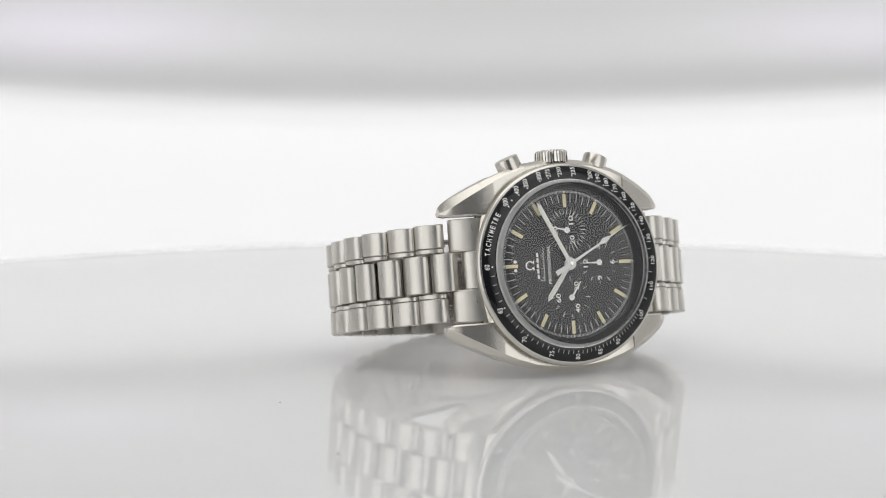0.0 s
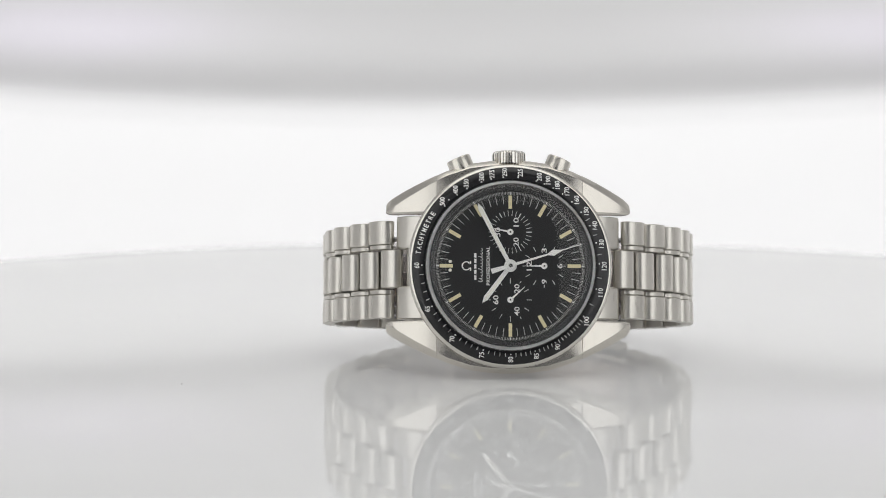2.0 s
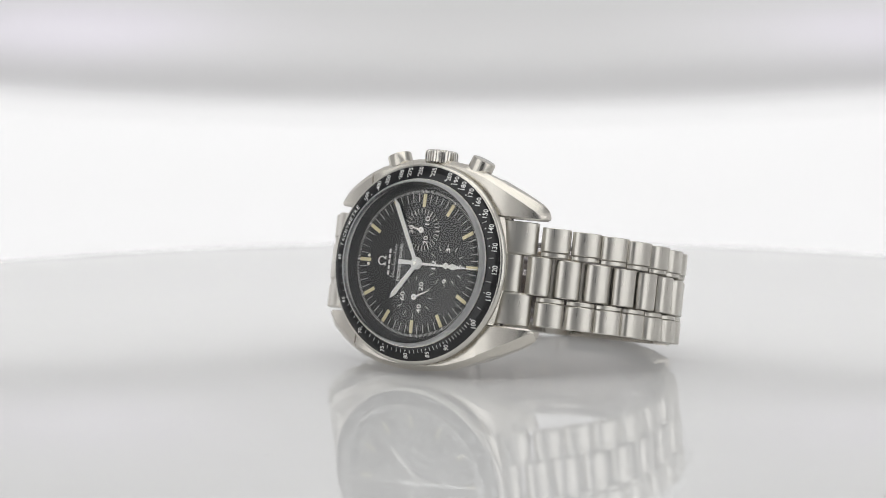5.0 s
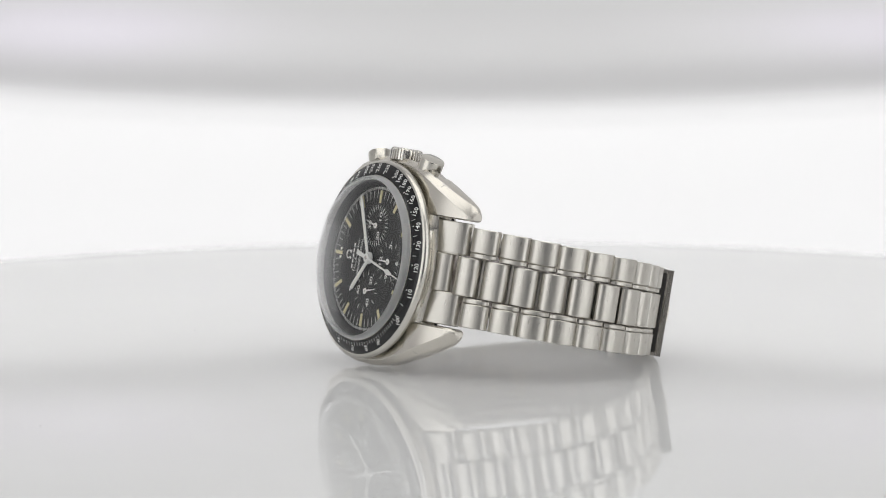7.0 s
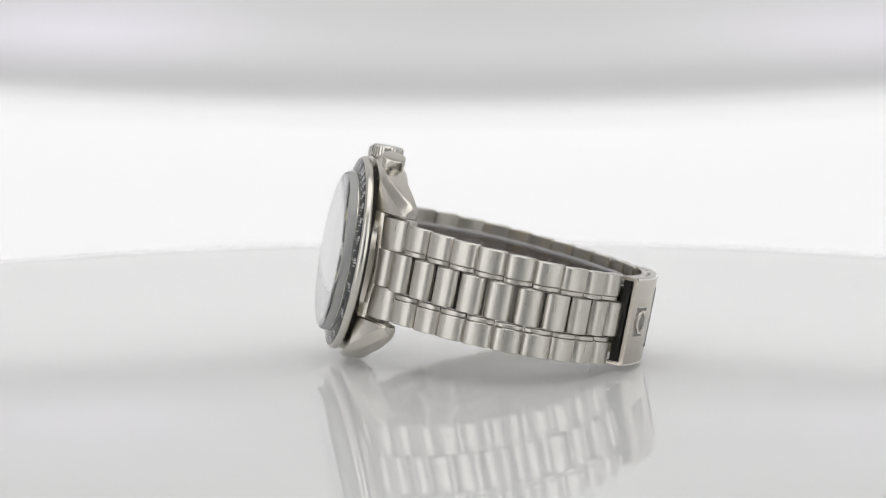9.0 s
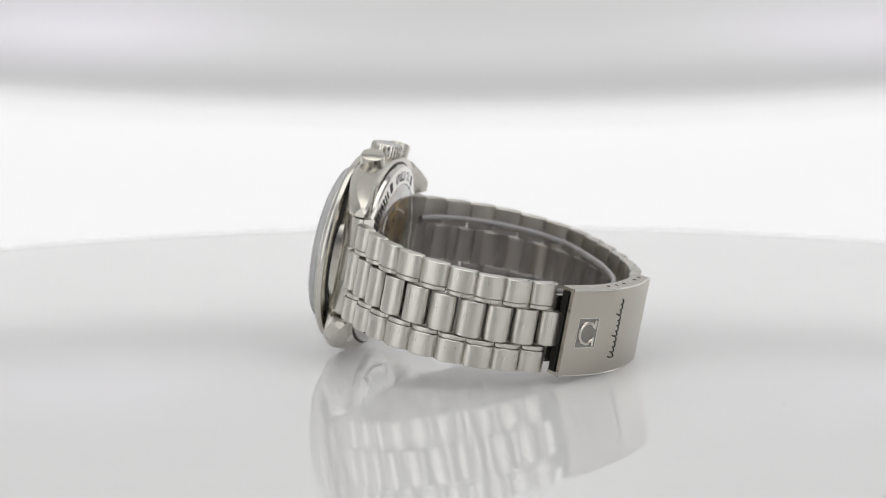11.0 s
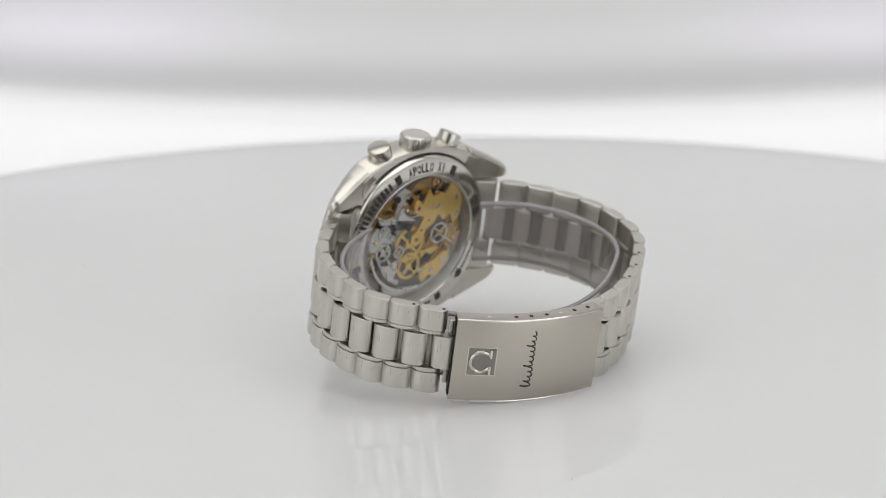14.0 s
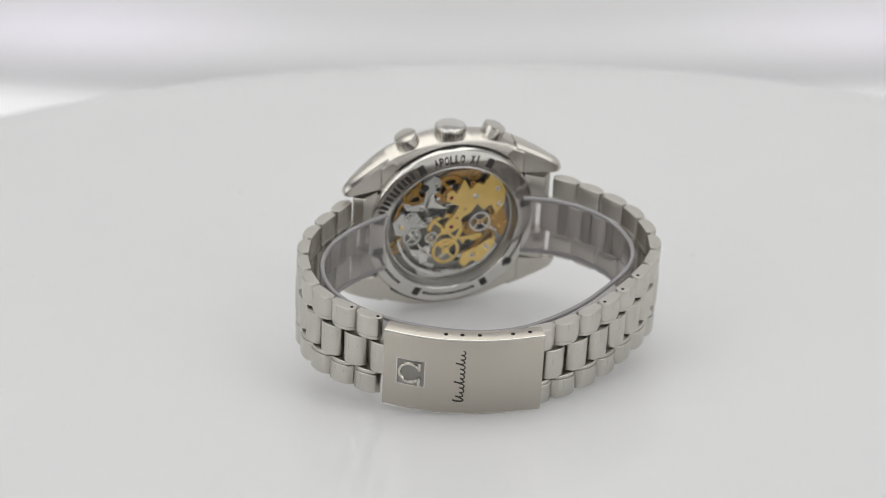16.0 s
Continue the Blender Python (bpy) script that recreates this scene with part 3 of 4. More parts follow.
def back_dir(phi):
    """Outward direction on the back, degrees to the reader's right from 3 o'clock, and the direction of reading."""
    a = radians(phi)
    return (-math.sin(a), math.cos(a)), (-math.cos(a), -math.sin(a))


def back_word(word, mid, step, height=2.0):
    bm = bmesh.new()
    for i, ch in enumerate(word):
        if ch == " ":
            continue
        out, along = back_dir(mid + (i - (len(word) - 1) / 2) * step)
        lettering(bm, ch, height, 1.02 if ch != "I" else 0.34, (out[0] * 17.0, out[1] * 17.0), along, out, 0, weight=0.035)
    part("engraved_word", on_back(bm), engraved, back, "dark engraved word")


back_word("APOLLO XI", 1.5, 4.0)


def back_bars(mid, count, step, height):
    bm = bmesh.new()
    for i in range(count):
        out, along = back_dir(mid + (i - (count - 1) / 2) * step)
        q = [(17.0 + h, k) for h, k in ((-height / 2, -0.36), (-height / 2, 0.36), (height / 2, 0.36), (height / 2, -0.36))]
        bm.faces.new([bm.verts.new((out[0] * r + along[0] * k, 0, out[1] * r + along[1] * k)) for r, k in q])
    bmesh.ops.recalc_face_normals(bm, faces=bm.faces)
    part("engraved_bars", on_back(bm), engraved, back, "dark engraved bars in place of lettering")


back_bars(-54, 11, 4.0, 1.8)
back_bars(180, 14, 3.0, 0.7)
back_bars(118, 10, 3.0, 0.7)
back_bars(-120, 12, 3.0, 0.7)
for k, phi in enumerate((-26, 28, 77, 128, 152, 206, 257, -77)):
    out, along = back_dir(phi)
    bm = bmesh.new()
    bm.faces.new([bm.verts.new((out[0] * r + along[0] * w, 0, out[1] * r + along[1] * w)) for r, w in ((16.0, -0.8), (16.0, 0.8), (18.1, 0.8), (18.1, -0.8))])
    part("key_notch", on_back(bm, 0.02), engraved, back, "dark opener notch")

movement = part("movement", lathe([(15.1, 6.6), (15.1, 6.2), (0, 6.0)], 96), plate_grey, watch, "grey plated movement plate")
part("movement_ring", lathe([(15.2, 7.0), (15.1, 8.6), (14.9, 8.7), (14.4, 7.7), (14.3, 6.2)], 96), rhodium, movement, "grey plated ring round the movement")


def bridge(outline, y0, y1, mat, label):
    return part("bridge", slab(bmesh.new(), outline, y1, y0, 0.15), mat, movement, label)


def seen(pts, k=14.7):
    """Plan points as the reader sees the back (right, up; the window's radius is 1) turned to the watch's x and z."""
    return [(-u * k, v * k) for u, v in pts]


def ring_wheel(bm, x, z, r, width, y0, y1, teeth):
    """A toothed rim with a hub and four curved spokes."""
    pts = [(x + (r if i % 2 else r * 0.95) * math.cos(math.pi * i / teeth), z + (r if i % 2 else r * 0.95) * math.sin(math.pi * i / teeth)) for i in range(2 * teeth)]
    inn = [(x + (r - width) * math.cos(math.pi * i / teeth), z + (r - width) * math.sin(math.pi * i / teeth)) for i in range(2 * teeth)]
    loops = [[bm.verts.new((p[0], y, p[1])) for p in ps] for ps, y in ((pts, y0), (pts, y1), (inn, y1), (inn, y0))]
    n = 2 * teeth
    for a, b in zip(loops, loops[1:] + loops[:1]):
        for i in range(n):
            bm.faces.new((a[i], a[(i + 1) % n], b[(i + 1) % n], b[i]))
    bmesh.ops.recalc_face_normals(bm, faces=bm.faces)
    for s in range(4):
        radial_bar(bm, 45 + 90 * s, 0, r - width * 0.5, width * 0.6, y1 - 0.02, y0, (x, z))
    return disc(bm, x, z, r * 0.26, y1 + 0.08, y0, 16, 0.05)


def arc_lever(r0, a0, a1, w0, w1, y0, y1, at=(0, 0)):
    """A flat curved lever round a centre, from one angle to another, widening from w0 to w1."""
    bm = bmesh.new()
    n = 22
    for i in range(n):
        q = []
        for k, sg in ((i, -1), (i + 1, -1), (i + 1, 1), (i, 1)):
            a, w = radians(a0 + (a1 - a0) * k / n), w0 + (w1 - w0) * k / n
            q.append((at[0] - (r0 + sg * w / 2) * math.cos(a), at[1] + (r0 + sg * w / 2) * math.sin(a)))
        slab(bm, q, y1, y0)
    bmesh.ops.remove_doubles(bm, verts=bm.verts, dist=0.001)
    return bm


bridge(seen([(-.02, .62), (.06, .56), (.17, .78), (.27, .62), (.38, .7), (.47, .66), (.6, .86), (.72, .74), (.84, .5), (.82, .28), (.7, .12), (.62, .3), (.5, .22), (.4, .34), (.3, .2), (.16, .12), (.1, -.06), (0, -.12), (-.1, -.06), (-.1, .06), (.0, .14), (.1, .34), (-.02, .4), (-.1, .46), (-.1, .56)]), 7.7, 8.35, gilt, "gilt brass chronograph bridge")
bridge(seen([(.2, -.5), (.42, -.42), (.62, -.3), (.72, -.38), (.62, -.56), (.5, -.7), (.34, -.66), (.24, -.76), (.16, -.66)]), 7.3, 8.0, gilt, "gilt brass lower bridge")
bridge(seen([(.66, .1), (.84, .2), (.92, -.1), (.84, -.32), (.72, -.2), (.6, -.1)]), 6.6, 7.4, gilt_dark, "dull gilt plate under the balance")
bridge(seen([(-.02, .9), (.3, .92), (.5, .84), (.3, .78), (.1, .8), (-.12, .74), (-.24, .6), (-.3, .74)]), 6.4, 7.2, gilt_dark, "dull gilt barrel plate")
bridge(seen([(-.3, .86), (-.16, .78), (-.2, .6), (-.34, .52), (-.36, .34), (-.52, .3), (-.7, .34), (-.78, .5), (-.66, .4), (-.44, .42), (-.4, .6), (-.44, .78)]), 6.8, 7.7, rhodium, "grey plated bridge with hollows")
bridge(seen([(-.78, .3), (-.56, .26), (-.42, .12), (-.28, .2), (-.08, .26), (-.26, .3), (-.34, .2), (-.44, .0), (-.62, .04), (-.72, -.1), (-.86, -.06), (-.9, .14)]), 6.9, 7.8, rhodium, "grey plated lever bridge")
bridge(seen([(-.4, .36), (-.24, .34), (-.04, .3), (-.26, .46), (-.3, .6), (-.36, .5)]), 7.8, 8.2, polished, "polished pointed lever")
bridge(seen([(-.64, -.3), (-.5, -.34), (-.36, -.28), (-.3, -.36), (-.34, -.56), (-.46, -.6), (-.5, -.46), (-.6, -.42)]), 7.7, 8.2, polished, "polished hammer")
bridge(seen([(-.5, -.72), (-.2, -.78), (.1, -.8), (.12, -.9), (-.2, -.92), (-.46, -.84)]), 6.6, 7.3, rhodium, "grey plated lower plate")
bridge(seen([(.14, -.24), (.5, -.2), (.56, -.3), (.2, -.36)]), 7.0, 7.5, gilt, "gilt brass finger")
for u, v, r, width, teeth, mat, y in ((-.03, .62, 3.5, 1.1, 40, gilt_dark, 7.6), (-.08, -.08, 4.2, 1.0, 48, gilt, 7.6), (-.56, .6, 2.9, .7, 36, gilt_dark, 7.4), (-.06, -.43, 3.2, .7, 44, gilt, 7.9),
                                      (.45, .02, 2.5, .5, 24, polished, 8.2), (-.6, -.12, 2.1, .5, 28, rhodium, 8.0), (-.62, .2, 1.7, .45, 24, rhodium, 8.1), (.34, -.1, 2.0, .6, 26, gilt_dark, 7.2),
                                      (.62, -.05, 1.6, .5, 22, gilt, 7.4), (-.84, -.3, 1.6, .4, 22, gilt_dark, 7.2), (-.3, -.16, 1.5, .4, 20, rhodium, 8.1), (.34, .84, 1.6, .5, 22, gilt_dark, 7.6)):
    (x, z), = seen([(u, v)])
    part("wheel", ring_wheel(bmesh.new(), x, z, r, width, y - 0.3, y, teeth), mat, movement, "toothed movement wheel")
for r0, a0, a1, w0, w1, y, mat in ((12.2, 190, 262, .5, .9, 7.9, polished), (10.4, 196, 250, .4, 1.0, 8.0, rhodium), (12.6, 268, 330, .5, .8, 7.7, rhodium), (8.2, 205, 240, .4, .7, 8.2, polished), (12.9, 120, 175, .4, .6, 7.4, gilt_dark)):
    part("lever", arc_lever(r0, a0, a1, w0, w1, y - 0.4, y), mat, movement, "curved flat lever")
for u, v, r in ((-.02, .5, .75), (.0, .0, .72), (.3, .7, .5), (.45, .03, .5), (.08, .14, .45), (.2, .28, .4)):
    (x, z), = seen([(u, v)])
    part("jewel_setting", disc(bmesh.new(), x, z, r, 8.42, 8.2, 20, 0.05), gilt, movement, "polished gilt jewel setting")
    part("jewel", disc(bmesh.new(), x, z, r * 0.6, 8.46, 8.3, 16, 0.03), ruby, movement, "red ruby bearing")
rnd = random.Random(3)
for u, v, y in ((.36, .48, 8.42), (.7, .56, 8.42), (.36, -.56, 8.08), (.16, -.54, 8.08), (-.3, -.3, 8.2), (-.54, -.06, 8.3), (-.46, .36, 8.0), (-.7, .42, 7.9), (-.24, .74, 8.0), (.74, .3, 8.42), (-.14, -.84, 7.5), (-.8, .1, 8.0), (.58, -.44, 8.1), (-.34, .16, 8.0)):
    (x, z), = seen([(u, v)])
    sc = part("screw", disc(bmesh.new(), x, z, 0.62, y, 7.0, 18, 0.08), polished, movement, "polished screw head")
    part("screw_slot", radial_bar(bmesh.new(), rnd.random() * 180, -0.55, 0.55, 0.16, y + 0.012, y, (x, z)), engraved, sc)
for k in range(64):
    a0, r = rnd.random() * 6.283, 3.0 + 9.6 * math.sqrt(rnd.random())
    x, z = r * math.cos(a0), r * math.sin(a0)
    warm = rnd.random() < (0.75 if x < -1 else 0.3)
    if x < -1.5 and z > 1.5:
        continue
    if k % 4 == 0:
        # Raised dark disc that paints the shade of a void between parts.
        part("void_shade", disc(bmesh.new(), x, z, 0.4 + 0.5 * rnd.random(), 7.86, 7.0, 14), engraved, movement, "dark disc for the shade of a void")
    elif k % 4 == 1:
        part("rivet", disc(bmesh.new(), x, z, 0.28 + 0.25 * rnd.random(), 8.0 + 0.3 * rnd.random(), 6.6, 12, 0.06), gilt if warm else polished, movement, "polished rivet")
    else:
        th = rnd.random() * 6.283
        n1, ln = 0.3 + 0.3 * rnd.random(), 1.4 + 2.0 * rnd.random()
        u, w = (math.cos(th), math.sin(th)), (-math.sin(th), math.cos(th))
        out = [(x + u[0] * p + w[0] * q, z + u[1] * p + w[1] * q) for p, q in ((0, -n1), (ln * 0.6, -n1 * 0.6), (ln, -n1 * 1.1), (ln + 0.4, 0), (ln, n1 * 0.9), (ln * 0.5, n1 * 0.5), (0, n1))]
        if max(math.hypot(*q) for q in out) < 13.2:
            y = 7.2 + 0.8 * rnd.random()
            part("clutch_lever", slab(bmesh.new(), out, y, y - 0.35, 0.08), gilt_dark if warm else (polished if k % 4 == 2 else rhodium), movement, "small shaped lever")

# ---------------------------------------------------------------- the bracelet
SIDE_6 = [(22.0, 5.0), (24.2, 6.5), (29.2, 10.6), (34.2, 15.1), (37.8, 20.1), (40.0, 26.2), (40.7, 33.0), (39.7, 39.4), (36.6, 44.6), (32.6, 49.2), (28.4, 53.0), (24.0, 56.5)]
SIDE_12 = [(-22.2, 5.2), (-24.4, 7.0), (-28.4, 10.6), (-31.7, 14.9), (-35.2, 20.0), (-37.2, 25.6), (-37.7, 32.0), (-36.6, 38.6), (-34.2, 43.2), (-30.4, 47.3), (-25.4, 51.6), (-20.4, 55.3), (-14.8, 58.5), (-8.8, 61.1), (-2.8, 62.6), (3.0, 62.9), (9.0, 62.2), (15.0, 60.4)]
CLASP = [(29.4, 54.6), (23.6, 58.5), (17.3, 61.5), (8.5, 63.8), (-1.0, 64.5)]


class Way:
    """A smooth curve through (x, y) points, walked by its length."""

    def __init__(self, pts):
        p = [np.array(q, float) for q in pts]
        p = [2 * p[0] - p[1]] + p + [2 * p[-1] - p[-2]]
        out = []
        for a, b, c, d in zip(p, p[1:], p[2:], p[3:]):
            for k in range(24):
                u = k / 24
                out.append(0.5 * (2 * b + (c - a) * u + (2 * a - 5 * b + 4 * c - d) * u * u + (3 * b - a - 3 * c + d) * u ** 3))
        out.append(p[-2])
        self.p = np.array(out)
        self.s = np.concatenate([[0], np.cumsum(np.linalg.norm(np.diff(self.p, axis=0), axis=1))])

    def at(self, s):
        return np.array([np.interp(s, self.s, self.p[:, k]) for k in (0, 1)])

    def near(self, q):
        return self.s[np.argmin(np.linalg.norm(self.p - np.array(q), axis=1))]


def half_width(y):
    return 10.0 - 1.05 * min(max(y, 0), 58) / 58


def mid_z(y):
    return -1.45 * max(y, 0) / 58


def link_mesh(length, width, thick, name, flange=0, inner=0.88):
    """A pillow-shaped link: length along x, outer face towards +y, width along z; flange adds a lower polished strip on that side of z, inner is the share of the length left on the inside."""
    bm = bmesh.new()
    n, h = 18, length / 2
    prof = [(-h * inner, -thick + 0.1), (-h * inner, -thick + 0.65), (-h, -1.95), (-h, -1.6)]
    prof += [(h * u, -0.7 * u * u - 0.75 * abs(u) ** 7) for u in (math.sin(math.pi / 2 * (-1 + 2 * i / n)) for i in range(n + 1))]
    prof += [(h, -1.6), (h, -1.95), (h * inner, -thick + 0.65), (h * inner, -thick + 0.1), (h * inner - 0.2, -thick), (-h * inner + 0.2, -thick)]
    c = 0.14

    def bar(z0, z1, drop, shrink):
        rings = []
        for z, k in ((z0, c), (z0 + c, 0), (z1 - c, 0), (z1, c)):
            rings.append([bm.verts.new((x * (1 - k / length - shrink), min(y, 0) - drop - (k if y > -thick / 2 else -k) if y > -thick / 2 else y + k, z)) for x, y in prof])
        m = len(prof)
        for a, b in zip(rings, rings[1:]):
            for i in range(m):
                bm.faces.new((a[i], a[(i + 1) % m], b[(i + 1) % m], b[i]))
        bm.faces.new(rings[0])
        bm.faces.new(list(reversed(rings[-1])))

    bar(-width / 2, width / 2, 0, 0)
    if flange:
        z0 = flange * width / 2
        a, b = sorted((z0 + flange * 0.06, z0 + flange * 1.02))
        bar(a, b, 0.2, 0.05)
    bmesh.ops.recalc_face_normals(bm, faces=bm.faces)
    return finish(bm, name, brushed_z, 40)


LINK = 6.0
OUT_W, MID_W = 4.85, 7.7
MESH_TOP = link_mesh(LINK - 0.3, OUT_W, 2.7, "outer_link", -1)
MESH_LOW = link_mesh(LINK - 0.3, OUT_W, 2.7, "outer_link", 1)
MESH_MID = link_mesh(LINK - 1.0, MID_W, 2.7, "middle_link", 0, 0.66)


def bar_mesh():
    """The sunken piece that joins two outer links behind the middle row."""
    bm = bmesh.new()
    bmesh.ops.create_cube(bm, size=1, matrix=Matrix.LocRotScale((0, -2.42, 0), None, (2.1, 0.5, MID_W + 0.3)))
    bmesh.ops.bevel(bm, geom=list(bm.edges), offset=0.14, segments=2, affect="EDGES", profile=0.5)
    # Darker than the links: part of the gaps' shade is in this grey.
    return finish(bm, "connecting_bar", plate_grey, 40)


MESH_BAR = bar_mesh()


def place_link(mesh, name, way, s, length, z_mid, scale_z, side, stretch=1.0):
    a, b = way.at(s - length / 2), way.at(s + length / 2)
    mid, t = (a + b) / 2 * 0.5 + way.at(s) * 0.5, (b - a) / np.linalg.norm(b - a)
    nrm = np.array([t[1], -t[0]]) if side > 0 else np.array([-t[1], t[0]])
    if nrm @ (mid - np.array([0, 30])) < 0:
        nrm = -nrm
    m = Matrix(((t[0], nrm[0], 0, mid[0] * MM), (t[1], nrm[1], 0, mid[1] * MM), (0, 0, 1, z_mid * MM), (0, 0, 0, 1)))
    if m.to_3x3().determinant() < 0:
        m = Matrix(((-t[0], nrm[0], 0, mid[0] * MM), (-t[1], nrm[1], 0, mid[1] * MM), (0, 0, 1, z_mid * MM), (0, 0, 0, 1)))
    return part(name, mesh, None, watch, m=m @ Matrix.Diagonal((stretch, 1, scale_z, 1)))


def disc_up(x, y, z, r, n=14):
    """A small flat disc that faces +z."""
    bm = bmesh.new()
    bm.faces.new([bm.verts.new((x + r * math.cos(2 * math.pi * i / n), y + r * math.sin(2 * math.pi * i / n), z)) for i in range(n)])
    return bm


def bracelet_side(pts, side, start, count, pitch, holed):
    way = Way(pts)
    s0 = way.near(start)
    for i in range(count):
        s = s0 + pitch * (i + 0.5)
        y = way.at(s)[1]
        k = half_width(y) / 10.0
        for mesh, sg in ((MESH_TOP, 1), (MESH_LOW, -1)):
            link = place_link(mesh, "outer_link", way, s, pitch, mid_z(y) + sg * (10.0 - OUT_W / 2) * k, k, side, pitch / LINK)
            if sg == 1 and i in holed:
                flip = 1 if link.matrix_basis[0][0] * (way.at(s + 1) - way.at(s - 1))[0] + link.matrix_basis[1][0] * (way.at(s + 1) - way.at(s - 1))[1] > 0 else -1
                part("pin_hole", disc_up(1.9 * flip, -1.35, OUT_W / 2 + 0.012, 0.36), dark_hole, link, "small dark pin hole")
    for i in range(count + 1):
        s = s0 + pitch * i + (0.15 if i == 0 else 0)
        y = way.at(s)[1]
        place_link(MESH_MID, "middle_link", way, s, pitch, mid_z(y), half_width(y) / 10.0, side, pitch / LINK * (0.96 if i == 0 else 1))
    for i in range(count):
        s = s0 + pitch * (i + 0.5)
        y = way.at(s)[1]
        place_link(MESH_BAR, "connecting_bar", way, s, pitch, mid_z(y), half_width(y) / 10.0, side, pitch / LINK)
    return way


way6 = bracelet_side(SIDE_6, 1, (23.9, 6.8), 9, 6.17, (7, 8))
way12 = bracelet_side(SIDE_12, -1, (-24.3, 6.9), 13, 6.42, (7, 8, 9))


def end_link(side):
    """The fitted piece between the horns: two outer blocks, a shorter middle and a fine ridge between them."""
    t = (0.825, 0.565)
    holder = None
    for z, w, length, shift in ((0, 7.5, 5.0, -1.3), (7.15, 6.3, 7.8, -0.2), (-7.15, 6.3, 7.8, -0.2), (4.0, 0.45, 7.6, -0.2), (-4.0, 0.45, 7.6, -0.2)):
        cx, cy = 20.2 + shift * t[0] - (0.0 if w > 1 else 0.12), 4.75 + shift * t[1]
        if side > 0:
            m = Matrix(((-t[0], t[1], 0, cx * MM), (-t[1], -t[0], 0, cy * MM), (0, 0, 1, z * MM), (0, 0, 0, 1)))
        else:
            m = Matrix(((-t[0], -t[1], 0, -cx * MM), (t[1], -t[0], 0, cy * MM), (0, 0, 1, z * MM), (0, 0, 0, 1)))
        if holder is None:
            holder = part("end_link", link_mesh(length, w, 4.0, "end_link"), None, watch, "brushed steel end link between the horns", m=m)
        else:
            part("end_link_block" if w > 1 else "end_link_ridge", link_mesh(length, w, 4.0, "end_link_block"), None, watch, m=m)


end_link(1)
end_link(-1)


def clasp():
    way = Way(CLASP)
    L = way.s[-1]
    top, low = 7.5, -10.55
    n = 28
    bm = bmesh.new()
    # cross-section of the folded cover: outer plate with a skirt on both long edges
    sect = [(top - 0.05, -3.4), (top - 0.05, -0.55), (top - 0.2, -0.15), (top - 0.6, 0.0), (low + 0.6, 0.0), (low + 0.2, -0.15), (low + 0.05, -0.55), (low + 0.05, -3.4),
            (low + 0.75, -3.4), (low + 0.75, -0.9), (top - 0.75, -0.9), (top - 0.75, -3.4)]
    rings = []
    for i in range(n + 1):
        s = L * i / n
        p, q = way.at(max(s - 0.4, 0)), way.at(min(s + 0.4, L))
        t = (q - p) / np.linalg.norm(q - p)
        nr = np.array([-t[1], t[0]])
        nr = nr if nr[1] > 0 else -nr
        o = way.at(s)
        rings.append([bm.verts.new((o[0] + nr[0] * d, o[1] + nr[1] * d, z)) for z, d in sect])
    m = len(sect)
    for a, b in zip(rings, rings[1:]):
        for i in range(m):
            bm.faces.new((a[i], a[(i + 1) % m], b[(i + 1) % m], b[i]))
    bm.faces.new(rings[0])
    bm.faces.new(list(reversed(rings[-1])))
    bmesh.ops.recalc_face_normals(bm, faces=bm.faces)
    cover = part("clasp", bm, clasp_steel, watch, "brushed steel folding clasp cover", 30)

    def face(s, z, d=0.02):
        k = min(max(s, 0.3), L - 0.3)
        p, q = way.at(k - 0.3), way.at(k + 0.3)
        t = (q - p) / np.linalg.norm(q - p)
        nr = np.array([-t[1], t[0]])
        nr = nr if nr[1] > 0 else -nr
        o = way.at(k) + t * (s - k) + nr * d
        return Vector((o[0], o[1], z)), t, nr

    # plaque with the emblem
    def sheet(s0, s1, z0, z1, d, thick, name, mat, label, k=6):
        b = bmesh.new()
        up = [[b.verts.new(face(s0 + (s1 - s0) * i / k, z, d)[0]) for z in (z0, z1)] for i in range(k + 1)]
        dn = [[b.verts.new(face(s0 + (s1 - s0) * i / k, z, d - thick)[0]) for z in (z0, z1)] for i in range(k + 1)]
        for i in range(k):
            b.faces.new((up[i][0], up[i + 1][0], up[i + 1][1], up[i][1]))
            b.faces.new((dn[i][0], dn[i][1], dn[i + 1][1], dn[i + 1][0]))
            for j in (0, 1):
                b.faces.new((up[i][j], dn[i][j], dn[i + 1][j], up[i + 1][j]))
        for i in (0, k):
            b.faces.new((up[i][0], up[i][1], dn[i][1], dn[i][0]))
        bmesh.ops.recalc_face_normals(b, faces=b.faces)
        return part(name, b, mat, cover, label)

    sheet(2.9, 8.6, -4.5, 1.5, 0.02, 0.3, "plaque", plaque_mat, "dark grey square emblem field")
    for s0, s1, z0, z1 in ((2.75, 2.95, -4.6, 1.6), (8.55, 8.75, -4.6, 1.6), (2.95, 8.55, 1.45, 1.6), (2.95, 8.55, -4.6, -4.45)):
        sheet(s0, s1, z0, z1, 0.05, 0.3, "plaque_rim", polished, "polished rim")
    b = bmesh.new()
    pts = []
    for i in range(31):
        a = radians(-142 + 284 * i / 30)
        pts.append(face(5.6 - 2.1 * math.cos(a), -1.5 + 2.15 * math.sin(a), 0.12)[0])
    tube(b, pts, 0.38, 8)
    for sg in (-1, 1):
        tube(b, [face(7.5, -1.5 + sg * k, 0.12)[0] for k in (0.85, 1.4, 2.0, 2.65)], 0.36, 8)
    part("clasp_emblem", b, satin, cover, "raised polished open ring emblem")
    # engraved handwriting stroke
    b = bmesh.new()
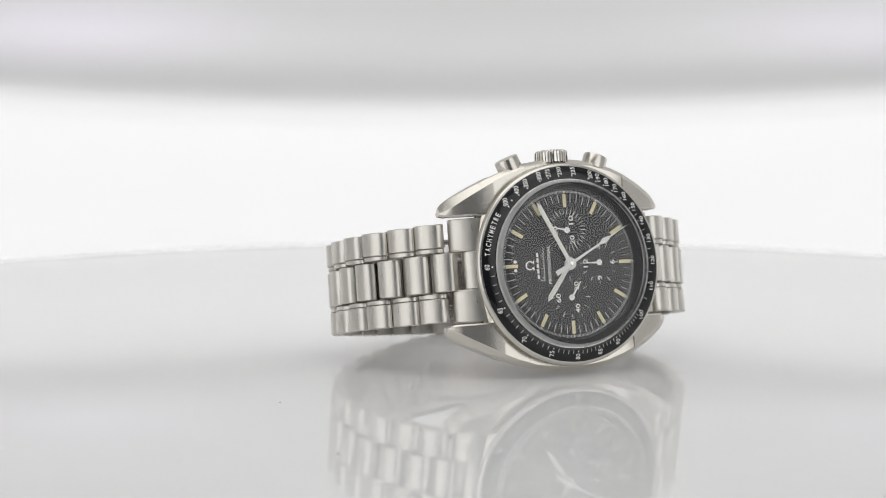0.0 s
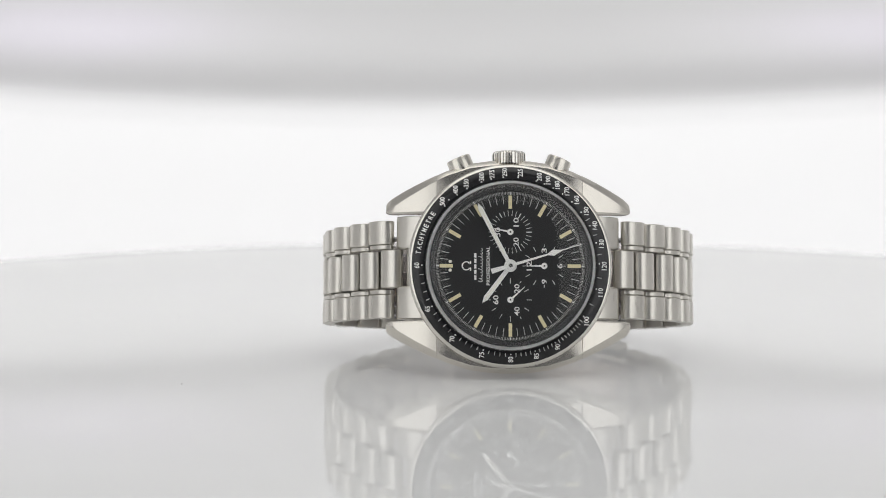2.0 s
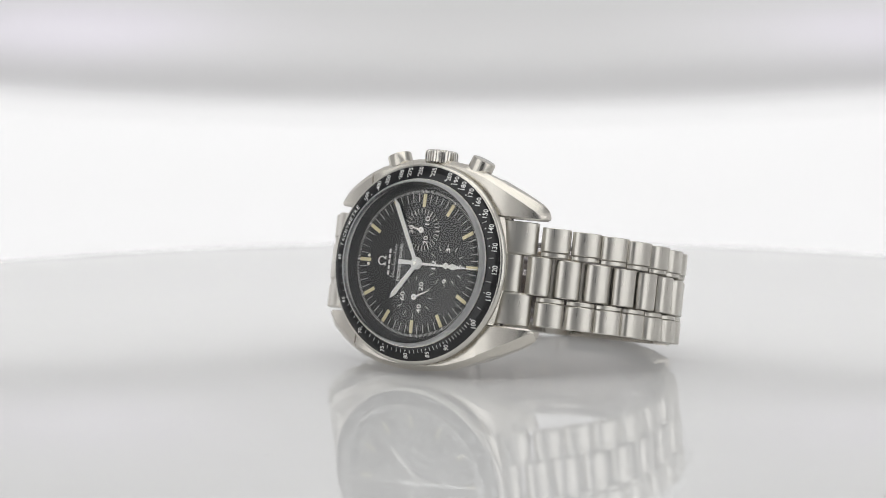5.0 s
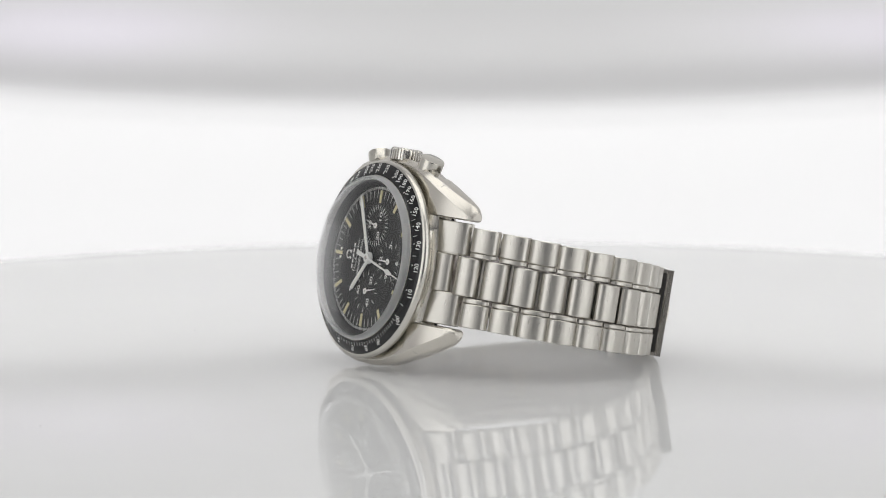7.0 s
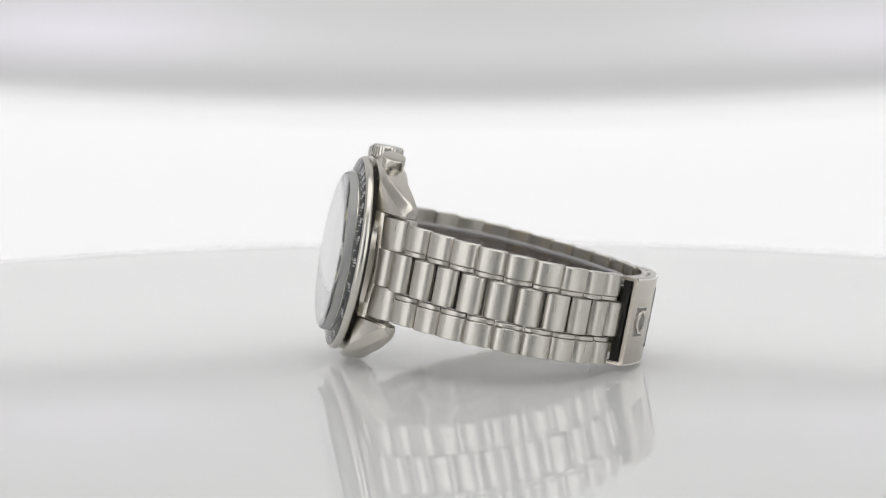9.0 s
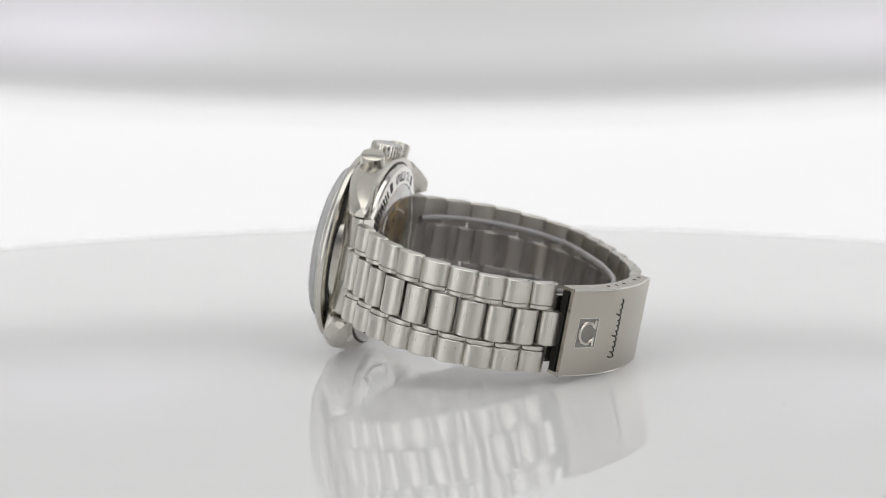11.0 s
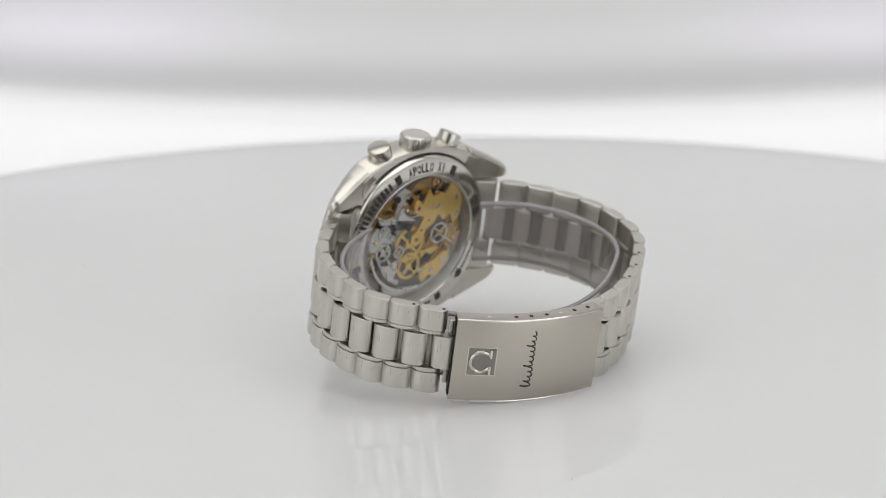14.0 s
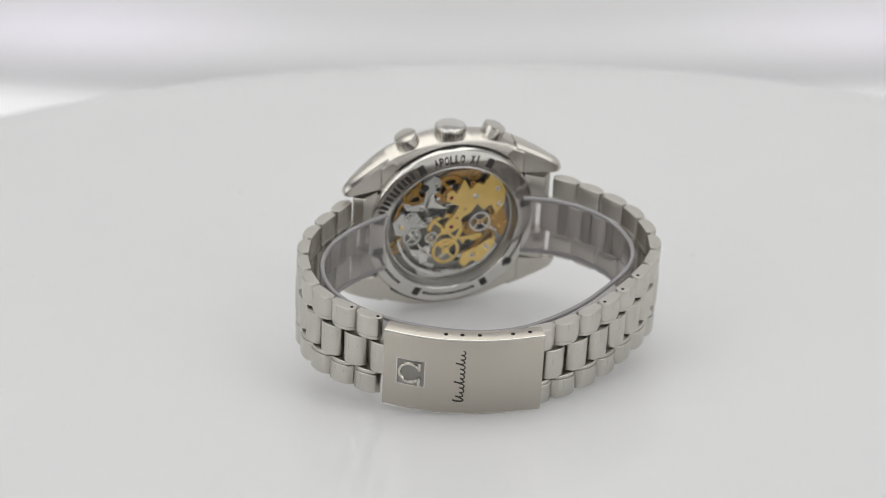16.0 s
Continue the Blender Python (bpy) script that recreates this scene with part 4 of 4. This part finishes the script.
    st = scribble(12.4, 1.15, 11, 0, 0.25)
    tube(b, [face(16.2 + x, z - 1.5, 0.0)[0] for x, _, z in st], 0.15, 6)
    part("engraved_stroke", b, engraved, cover, "dark engraved script stroke")
    for i, s in enumerate(L * k for k in (0.2, 0.38, 0.485, 0.595, 0.7, 0.81, 0.92)):
        p, t, nr = face(s, top - 0.04, -1.9)
        b = bmesh.new()
        ring = []
        for k in range(14):
            a = 2 * math.pi * k / 14
            q = p + Vector((t[0], t[1], 0)) * 0.44 * math.cos(a) + Vector((nr[0], nr[1], 0)) * 0.44 * math.sin(a)
            ring.append((b.verts.new(q + Vector((0, 0, 0.012))), b.verts.new(q - Vector((0, 0, 0.1)))))
        b.faces.new([r[0] for r in ring])
        for r, r2 in zip(ring, ring[1:] + ring[:1]):
            b.faces.new((r[0], r2[0], r2[1], r[1]))
        bmesh.ops.recalc_face_normals(b, faces=b.faces)
        part("adjustment_hole", b, polished if i in (0, 4) else dark_hole, cover, "filled pin hole" if i in (0, 4) else "small dark adjustment hole")
    b = bmesh.new()
    for z in (top - 0.22, low + 0.22):
        tube(b, [face(L * i / 24, z, -0.2)[0] for i in range(25)], 0.22, 8)
    part("clasp_edge", b, polished, cover, "polished rounded edge")
    # folding blade inside
    sheet(-1.0, L + 1.0, low + 2.2, top - 2.2, -3.6, 0.7, "folding_blade", satin, "plain steel folding blade", 12)
    # Added dark filler that paints the shade of the slot beside the last link.
    sheet(-0.2, 1.2, low + 0.8, top - 0.8, -1.3, 1.6, "slot_shade", dark_gap, "dark bar for the shade in the clasp's slot")
    return cover


clasp()

# ---------------------------------------------------------------- clear plastic cuff inside the bracelet


def cuff():
    ob = tagged(new("plastic_cuff"), "clear plastic cuff strip curled inside the bracelet", "plastic strip")
    way = Way([(15.5, 10.5), (22, 13.2), (28.5, 17.5), (33.5, 24.0), (35.2, 32), (33.8, 38.5), (30.5, 44.0), (25, 49.5), (18, 54.0), (10, 57.0), (2, 57.6), (-6, 55.6), (-14, 52.0), (-21, 47.3), (-27.5, 42.0), (-31, 36.5), (-32, 30), (-30.5, 23), (-26.5, 16.8), (-21, 12.6), (-15.5, 10.5)])
    bm = bmesh.new()
    n = 90
    rings = []
    for i in range(n + 1):
        s = way.s[-1] * i / n
        p, q = way.at(max(s - 0.3, 0)), way.at(min(s + 0.3, way.s[-1]))
        t = (q - p) / np.linalg.norm(q - p)
        nr = np.array([t[1], -t[0]])
        o = way.at(s)
        c = mid_z(o[1])
        rings.append([bm.verts.new((o[0] + nr[0] * d, o[1] + nr[1] * d, c + z)) for d, z in ((0.55, -6.5), (0.55, 6.2), (0.3, 6.5), (-0.3, 6.5), (-0.55, 6.2), (-0.55, -6.5))])
    for a, b in zip(rings, rings[1:]):
        for i in range(6):
            bm.faces.new((a[i], a[(i + 1) % 6], b[(i + 1) % 6], b[i]))
    bm.faces.new(rings[0])
    bm.faces.new(list(reversed(rings[-1])))
    bmesh.ops.recalc_face_normals(bm, faces=bm.faces)
    part("strip", bm, clear_film, ob, "clear plastic strip")
    for z, nm in ((6.6, "upper_rim"), (-6.6, "lower_rim")):
        pts = [way.at(way.s[-1] * i / 80) for i in range(81)]
        part(nm, tube(bmesh.new(), [(p[0], p[1], mid_z(p[1]) + z) for p in pts], 0.5, 8), rim_film, ob, "milky cut edge of the plastic strip")
    return ob


plastic_cuff = cuff()

# ---------------------------------------------------------------- what moves


def motions():
    walk(table, [(t, table_pose(s, k)) for t, s, k in TURN])
    walk(watch, [(t, table_pose(s, k) @ WATCH) for t, s, k in TURN])
    walk(plastic_cuff, [(t, table_pose(s, k) @ WATCH) for t, s, k in TURN])
    walk(chrono_hand, [(t, pose(0, 0, 0, 0, 151.1 + 6 * t, 0)) for t in range(17)])
    walk(small_seconds, [(t, pose(0, 0, -6.75 * MM, 0, 125.9 + 6 * t, 0)) for t in range(17)])


motions()
